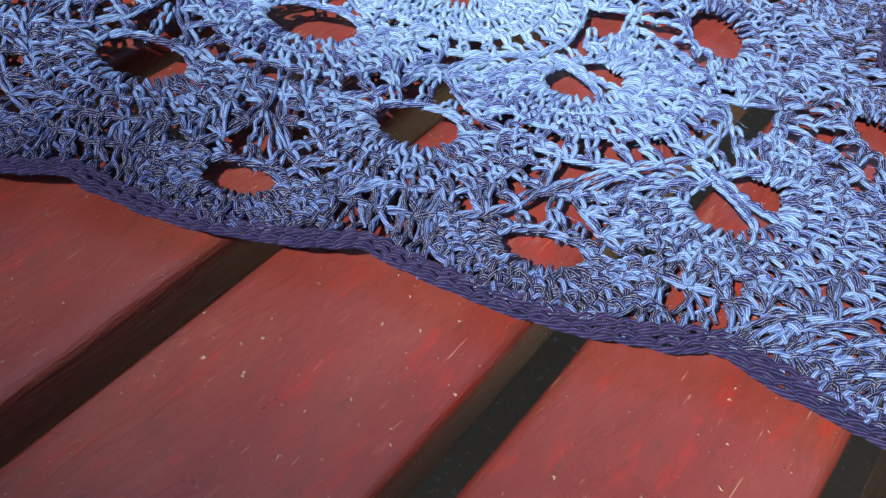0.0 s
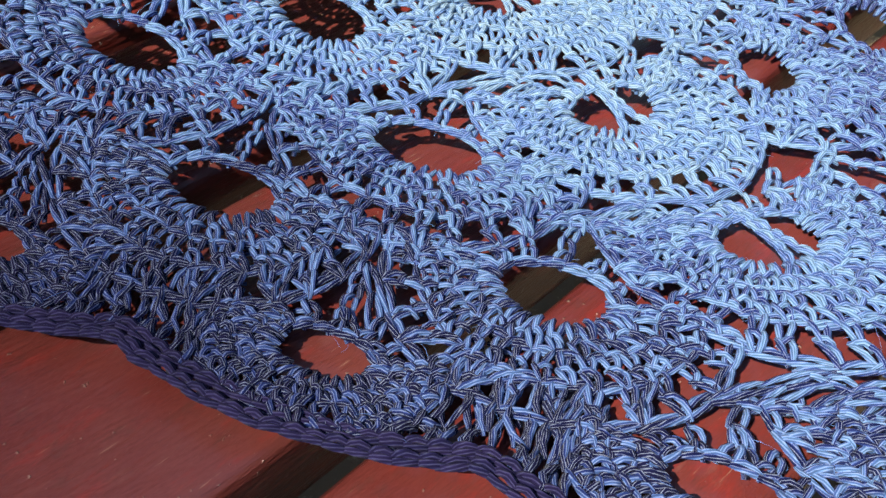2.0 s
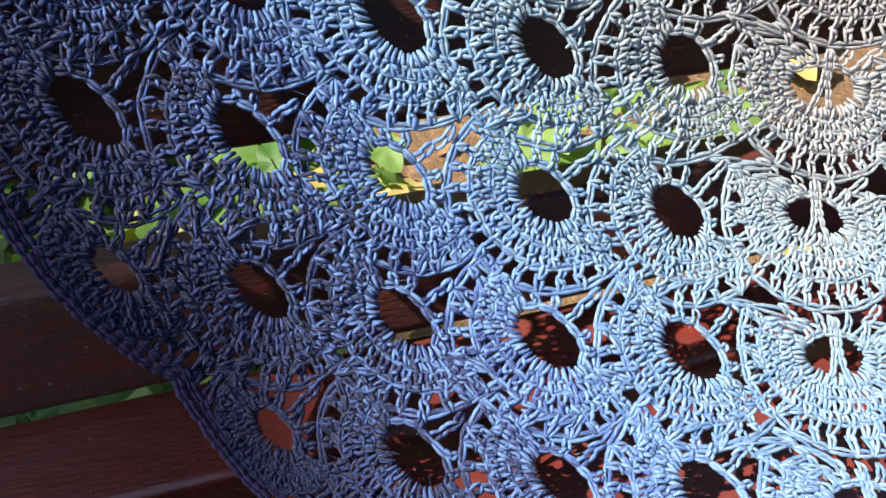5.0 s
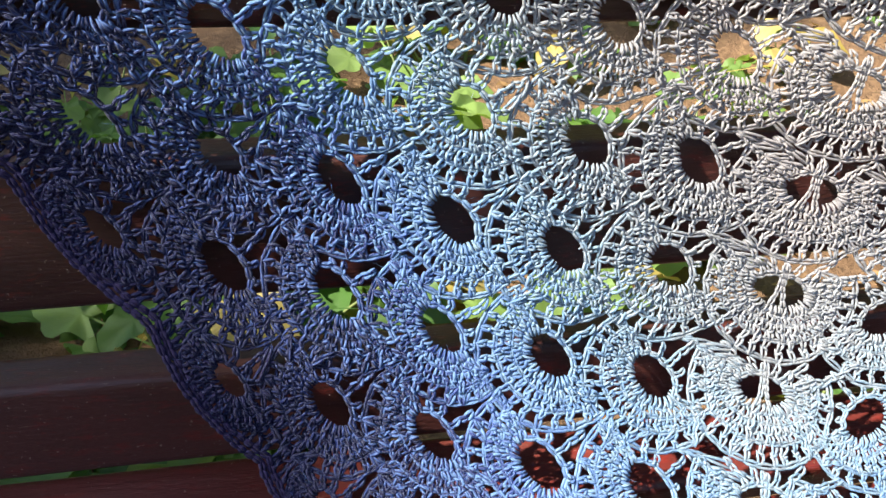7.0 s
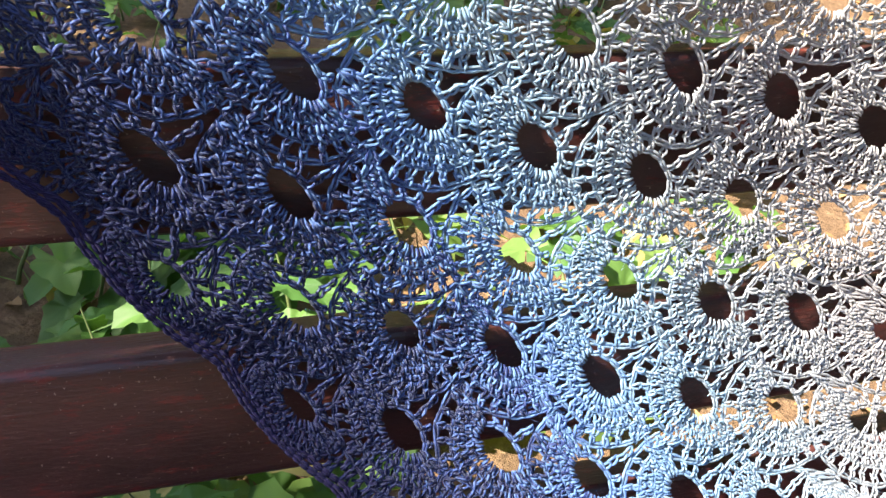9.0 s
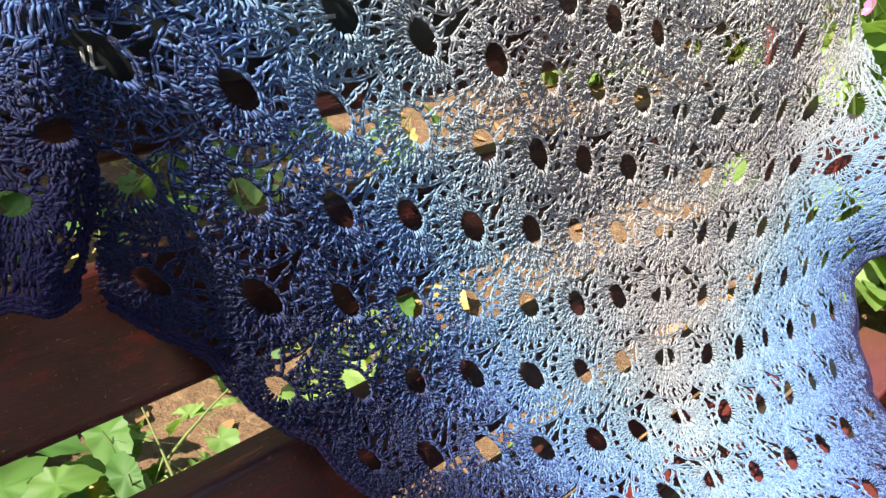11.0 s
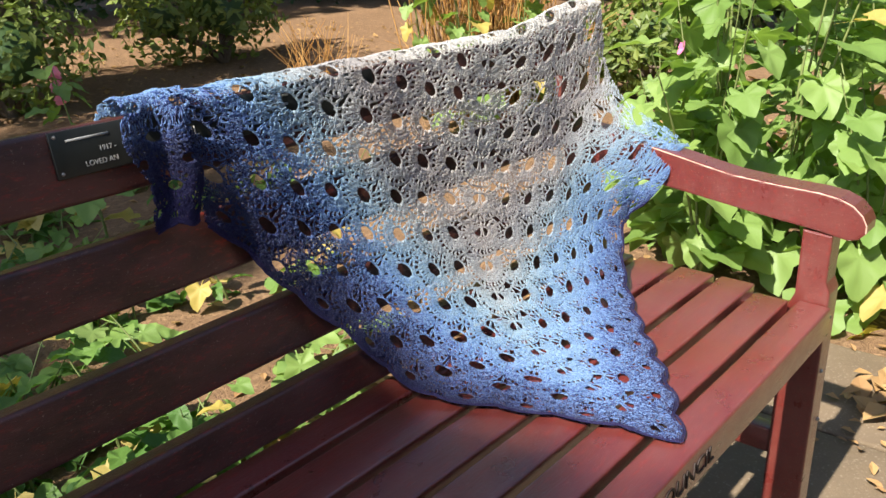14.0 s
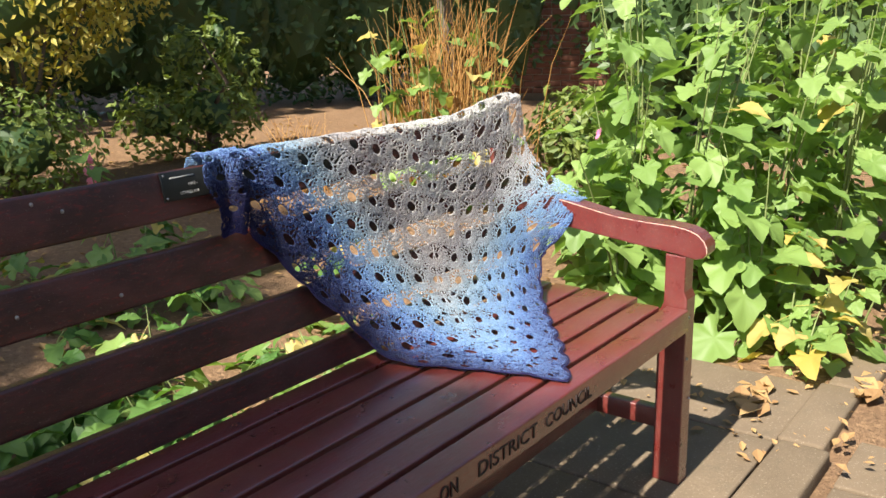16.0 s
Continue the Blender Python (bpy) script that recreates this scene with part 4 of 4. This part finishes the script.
def plant(name, label, category, group, x, y, height, n_leaves, leaf_set, size, spread, seed, lean_to=(0, 0), blooms=0, yellow=0.0, bare=0.12):
    r = random.Random(seed)
    z0 = ground_z(x, y) - 0.01
    p = thing(name, label, category, group, (x, y, z0))
    stems = []
    for s in range(max(1, round(n_leaves / 16))):
        a = r.uniform(0, 6.28)
        k = r.uniform(0.75, 1.0)
        out = r.uniform(0.2, 0.9) * spread * 0.6
        pts = [(math.cos(a) * out * t ** 1.4 + lean_to[0] * t * t, math.sin(a) * out * t ** 1.4 + lean_to[1] * t * t, height * k * t) for t in (0, 0.2, 0.4, 0.6, 0.8, 1.0)]
        bm = bmesh.new()
        tube(bm, pts, [0.005 * (1.2 - 0.9 * q / 5) * (0.6 + height * 0.5) for q in range(6)], 6)
        part("stem", bm, STEM, p)
        stems.append(pts)
    for k in range(n_leaves):
        pts = stems[k % len(stems)]
        t = bare + (1 - bare) * ((k // len(stems) + r.random()) / max(1, math.ceil(n_leaves / len(stems))))
        f = min(t, 0.999) * 5
        i0 = int(f)
        c = Vector(pts[i0]).lerp(Vector(pts[i0 + 1]), f - i0)
        az = r.uniform(0, 6.28)
        L = size * r.uniform(0.6, 1.2) * (1.12 - 0.38 * t)
        me = yellow_leaf if r.random() < yellow else leaf_set[r.randrange(len(leaf_set))]
        ob = new("leaf", me)
        ob.parent = p
        m = Matrix.Rotation(az, 4, "Z") @ Matrix.Rotation(radians(r.uniform(-58, 14)), 4, "X") @ Matrix.Rotation(radians(r.uniform(-25, 25)), 4, "Y")
        d = m @ Vector((0, L * 0.45, 0))
        ob.matrix_basis = Matrix.Translation(c + d) @ m @ Matrix.Scale(L, 4)
    for k in range(blooms):
        pts = stems[k % len(stems)]
        ob = new("flower", flower_mesh)
        ob.parent = p
        c = Vector(pts[4]).lerp(Vector(pts[5]), r.random())
        ob.matrix_basis = Matrix.Translation(c) @ Matrix.Rotation(r.uniform(0, 6), 4, "Z") @ Matrix.Rotation(radians(70), 4, "X")
    return p


r = random.Random(3)
mallow_spots = [(1.52, 0.60, 1.0), (1.85, 0.88, 0.75), (1.75, 0.45, 1.25), (1.95, 0.75, 1.4), (2.05, 0.25, 1.3), (2.3, 0.6, 1.5),
                (2.25, 0.05, 1.2), (2.6, 0.3, 1.5), (1.62, 0.15, 0.85), (2.45, 1.0, 1.55), (2.9, 0.7, 1.6), (2.8, -0.1, 1.4), (3.2, 0.3, 1.6), (2.15, 1.0, 0.55)]
for k, (x, y, h) in enumerate(mallow_spots):
    plant("mallow_plant", "tall green mallow with broad lobed leaves and a few pink flowers", "plant", "mallows beyond the armrest", x, y, h, 64, mallow_leaves, 0.185, 0.45, 100 + k,
          (r.uniform(-0.12, 0.1), r.uniform(-0.12, 0.1)), 1 if k % 5 == 0 else 0, 0.02)
for k, (x, y, h) in enumerate([(1.45, -0.08, 0.34), (1.60, -0.12, 0.40), (1.85, -0.15, 0.45), (1.55, 0.0, 0.45)]):
    plant("low_mallow", "low sprawling mallow with lobed leaves beside the kerb", "plant", "low mallows by the kerb", x, y, h, 18, mallow_leaves, 0.125, 0.35, 200 + k, (0.05, -0.06), 0, 0.12, 0.05)
plant("flowering_mallow", "young mallow with magenta flowers behind the bench", "plant", "", 0.5, 2.18, 0.72, 22, mallow_leaves, 0.13, 0.3, 301, (0, 0), 4)
plant("flowering_mallow", "slim young mallow growing in the bare soil", "plant", "", 3.6, 1.75, 0.8, 16, mallow_leaves, 0.15, 0.22, 305)
plant("flowering_mallow", "young mallow growing in the bare soil", "plant", "", 2.6, 2.35, 1.0, 26, mallow_leaves, 0.15, 0.3, 302)
plant("flowering_mallow", "young mallow growing beside dry stalks", "plant", "", 3.05, 2.6, 1.45, 34, mallow_leaves, 0.17, 0.4, 303, (0, 0), 0, 0.1)
plant("flowering_mallow", "young mallow growing beside dry stalks", "plant", "", 2.75, 2.7, 1.35, 24, mallow_leaves, 0.17, 0.4, 304, (0, 0), 0, 0.1)
for k in range(128):
    x, y = r.uniform(-1.8, 0.1 if k % 5 else 0.9), r.uniform(0.62, 1.5)
    if k > 95:
        x, y = r.uniform(-1.4, 1.6), r.uniform(1.5, 2.9)
    plant("weed", "low leafy green weed behind the bench", "plant", "weeds behind the bench", x, y, r.uniform(0.10, 0.30), 13, weed_leaves if k % 3 else mallow_leaves, r.uniform(0.09, 0.16), 0.30, 400 + k,
          (0, 0), 0, 0.10, 0.05)

for k, (x, y, h) in enumerate([(2.62, 2.30, 1.25), (3.15, 2.30, 1.15), (2.9, 2.2, 0.8)]):
    plant("flowering_mallow", "young mallow growing beside dry stalks", "plant", "", x, y, h, 30, mallow_leaves, 0.16, 0.4, 310 + k, (0, 0), 0, 0.15)

# dry stalks
bm = bmesh.new()
for k in range(460):
    x, y = 3.12 + r.gauss(0, 0.17), 2.55 + r.gauss(0, 0.17)
    h = r.uniform(0.35, 1.35)
    dx, dy = r.gauss(0, 0.17), r.gauss(0, 0.17)
    z0 = ground_z(x, y)
    pts = [(x + dx * t * t, y + dy * t * t, z0 + h * t - 0.25 * h * max(0, t - 0.7)) for t in (0, 0.35, 0.7, 1.0)]
    tube(bm, pts, [0.004, 0.0035, 0.003, 0.001], 3)
stalks = part("dry_stalks", bm, STRAW, None)
tagged(stalks, "clump of dry orange straw stalks standing in bare soil", "dry grass", kind="stuff")
bm = bmesh.new()
for k in range(60):
    x, y = 2.55 + r.gauss(0, 0.10), 3.3 + r.gauss(0, 0.1)
    h = r.uniform(0.2, 0.5)
    dx, dy = r.gauss(0, 0.12), r.gauss(0, 0.12)
    tube(bm, [(x + dx * t * t, y + dy * t * t, ground_z(x, y) + h * t) for t in (0, 0.5, 1)], [0.004, 0.003, 0.001], 3)
tagged(part("dry_grass", bm, STRAW, None), "small tuft of dry grass on bare soil", "dry grass", kind="stuff")

# young tree trunk among the stalks
tree = thing("sapling", "slim pale-barked young tree trunk among dry stalks", "tree", at=(3.2, 2.62, 0.02))
bm = bmesh.new()
tube(bm, [(0, 0, 0), (0.02, 0.01, 0.6), (0.0, 0.03, 1.3), (0.03, 0.02, 2.2)], [0.06, 0.052, 0.048, 0.04], 12)
part("trunk", bm, BARK, tree)
ob = leaf_cloud("crown", SHRUB, [(0.1, 0, 2.9, 0.6, 0.6, 0.5), (-0.3, 0.3, 2.7, 0.5, 0.5, 0.4)], 1400, 0.07, tree, 21)


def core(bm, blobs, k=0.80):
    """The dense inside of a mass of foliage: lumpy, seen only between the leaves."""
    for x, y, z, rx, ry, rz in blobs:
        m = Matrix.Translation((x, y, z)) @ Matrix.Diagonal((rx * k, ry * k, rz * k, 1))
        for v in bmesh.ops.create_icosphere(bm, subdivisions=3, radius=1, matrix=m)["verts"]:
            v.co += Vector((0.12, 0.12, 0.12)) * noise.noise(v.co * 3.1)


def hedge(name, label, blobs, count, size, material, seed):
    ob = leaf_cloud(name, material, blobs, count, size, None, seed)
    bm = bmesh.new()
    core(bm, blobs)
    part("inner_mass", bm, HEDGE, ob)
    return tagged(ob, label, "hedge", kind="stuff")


def run(pts, rx, ry, rz, z):
    return [(x, y, ground_z(x, y) + z, rx, ry, rz) for x, y in pts]


line = [(0.2 + k * 0.72, 8.4 - k * 0.19 - (0.06 * (k - 7) ** 2 if k > 7 else 0)) for k in range(14)]
hedge("hedge", "tall dense dark green hedge behind the bare soil", run(line, 0.75, 0.7, 1.7, 1.5) + run([(x, y + 0.5) for x, y in line], 0.8, 0.7, 1.5, 3.0), 60000, 0.12, HEDGE, 31)
hedge("hedge", "dark green bank of shrubs", run([(-1.6, 6.6), (-0.6, 7.0), (0.3, 7.2), (-2.6, 6.0)], 0.8, 0.7, 1.6, 1.2), 16000, 0.11, HEDGE, 32)
hedge("hedge", "tall green hedge across the path", run([(-6 + k * 0.9, -5.6 + 0.3 * math.sin(k)) for k in range(14)], 0.8, 0.8, 2.2, 1.8), 12000, 0.2, HEDGE, 33)
hedge("hedge", "green hedge at the end of the path", run([(6.5 + 0.2 * math.sin(k), -4.5 + k * 0.9) for k in range(9)], 0.8, 0.8, 1.7, 1.4), 14000, 0.15, HEDGE, 34)


def shrub(label, x, y, blobs, count, size, material, seed, limbs):
    rs = random.Random(seed)
    s = thing("shrub", label, "shrub", at=(x, y, ground_z(x, y)))
    for k in range(limbs):
        b = blobs[k % len(blobs)]
        bm = bmesh.new()
        end = Vector(b[:3]) + Vector((rs.uniform(-.3, .3), rs.uniform(-.3, .3), rs.uniform(-0.1, .3)))
        mid = end * 0.5 + Vector((rs.uniform(-.15, .15), rs.uniform(-.15, .15), 0.12))
        tube(bm, [(0, 0, 0), tuple(end * 0.25 + Vector((0, 0, .08))), tuple(mid), tuple(end)], [0.03, 0.022, 0.015, 0.005], 7)
        part("limb", bm, BARK, s)
    leaf_cloud("foliage", material, blobs, count, size, s, seed)
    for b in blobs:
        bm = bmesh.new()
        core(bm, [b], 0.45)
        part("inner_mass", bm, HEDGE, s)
    return s


shrub("golden-green shrub with bare brown branches", 1.3, 4.5, [(0.1, 0.0, 1.15, 0.75, 0.5, 0.55), (0.75, 0.1, 1.35, 0.55, 0.45, 0.4), (-0.5, 0.2, 1.3, 0.7, 0.5, 0.6), (0.2, -0.1, 1.9, 0.8, 0.6, 0.5)],
      9000, 0.055, GOLD, 41, 9)
shrub("rounded olive-green shrub before the hedge", 3.0, 4.75, [(0, 0, 0.34, 0.40, 0.4, 0.30), (0.40, 0.1, 0.60, 0.20, 0.2, 0.30), (-0.42, 0.1, 0.30, 0.28, 0.3, 0.26), (-0.18, 0, 0.76, 0.17, 0.2, 0.22), (0.15, 0, 0.86, 0.12, 0.14, 0.2)], 1900, 0.07, SHRUB, 42, 6)
shrub("dark spreading shrub at the edge of the soil", 1.25, 4.3, [(0, 0, 0.35, 0.5, 0.4, 0.33), (-0.6, 0.2, 0.4, 0.5, 0.4, 0.4)], 3000, 0.06, SHRUB, 43, 5)
shrub("low green shrub by the path", 3.9, 2.0, [(0, 0, 0.35, 0.4, 0.4, 0.3)], 1500, 0.07, SHRUB, 44, 4)

# unseen tree added to shade one end of the bench, its crown set by shadow spots
tree = thing("tree", "unseen leafy tree added to shade one end of the bench", "tree", at=(-7.6, 1.6, GROUND))
bm = bmesh.new()
tube(bm, [(0, 0, -0.05), (0.05, 0, 1.6), (0.1, -0.15, 3.4), (0.3, -0.5, 5.0), (0.5, -1.0, 6.4)], [0.20, 0.17, 0.14, 0.10, 0.05], 12)
part("trunk", bm, BARK, tree)
spots = [(-0.66, 0.10, 6.2, 0.50), (-0.42, 0.36, 6.4, 0.30), (-0.62, 0.54, 6.6, 0.43), (0.2, 2.6, 6.4, 0.8), (1.0, 3.3, 6.6, 0.8), (-0.6, 3.2, 6.5, 0.9), (-0.95, 1.7, 6.5, 0.6), (-1.7, 2.1, 6.4, 0.7), (-2.4, 1.2, 6.5, 0.7), (-1.15, 0.1, 6.0, 0.55), (-1.2, 0.6, 6.5, 0.6), (-0.9, -0.5, 6.0, 0.5), (-1.8, 0.2, 6.2, 0.7), (-1.4, 1.2, 6.3, 0.6)]
blobs = [(x - 0.85 * t + 7.6, y - 0.01 * t - 1.6, 0.45 + t - GROUND, w, w, w * 0.7) for x, y, t, w in spots]
for b2 in blobs[:5]:
    bm = bmesh.new()
    tube(bm, [(0.1, -0.15, 3.4), tuple(Vector(b2[:3]) * 0.6 + Vector((0, 0, 1.8))), tuple(b2[:3])], [0.10, 0.06, 0.02], 8)
    part("limb", bm, BARK, tree)
leaf_cloud("crown", SHRUB, blobs, 16000, 0.13, tree, 51)
# solid lumps added inside the crown to make its shade nearly full
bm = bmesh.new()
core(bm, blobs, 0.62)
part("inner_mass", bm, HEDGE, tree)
# two more unseen trees, added to keep the sun off the hedge and the wall
for label, x, y, blobs in (("unseen tall tree added to shade the hedge", 0.0, 9.6, [(0.8, -1.6, 4.7, 2.6, 2.0, 0.8), (3.6, -2.4, 4.7, 2.2, 1.8, 0.8), (-1.8, -1.4, 4.5, 2.0, 1.8, 0.8)]),
                           ("unseen tall tree added to shade the brick wall", 4.2, 9.6, [(1.4, -4.2, 4.9, 2.0, 1.7, 0.7), (2.6, -2.6, 5.0, 2.0, 1.8, 0.8)])):
    tree = thing("tree", label, "tree", at=(x, y, ground_z(x, y)))
    bm = bmesh.new()
    tube(bm, [(0, 0, -0.1), (0.05, 0, 2.0), (0.1, -0.4, 4.0), (0.5, -1.4, 5.6)], [0.24, 0.2, 0.16, 0.08], 12)
    part("trunk", bm, BARK, tree)
    for b2 in blobs:
        bm = bmesh.new()
        tube(bm, [(0.1, -0.4, 4.0), tuple(Vector(b2[:3]) * 0.6 + Vector((0, 0, 2.0))), tuple(b2[:3])], [0.12, 0.07, 0.03], 8)
        part("limb", bm, BARK, tree)
    leaf_cloud("crown", SHRUB, blobs, 9000, 0.26, tree, 61)

# brick wall beyond the hedge
wall = thing("wall_garden", "old red brick garden wall in shade", "wall", at=(8.2, 4.6, 0.0))
tagged(wall, kind="structure")
wm = Matrix.Translation((8.2, 4.6, 0)) @ Matrix.Rotation(radians(-60), 4, "Z")
wall.matrix_basis = wm
part("wall_core", box(-1.75, 1.75, 0.012, 0.2, 0.0, 2.6, 0.0), MORTAR, wall)
brick_me = bpy.data.meshes.new("brick")
bm = box(-0.105, 0.105, 0, 0.03, 0, 0.064, 0.004, 1)
bm.to_mesh(brick_me)
bm.free()
brick_me.materials.append(BRICK)
for row_k in range(16):
    for col_k in range(14):
        ob = new("brick", brick_me)
        ob.parent = wall
        ob.location = (-1.6 + col_k * 0.222 + (0.111 if row_k % 2 else 0), r.uniform(-0.003, 0.002), 0.2 + row_k * 0.076)
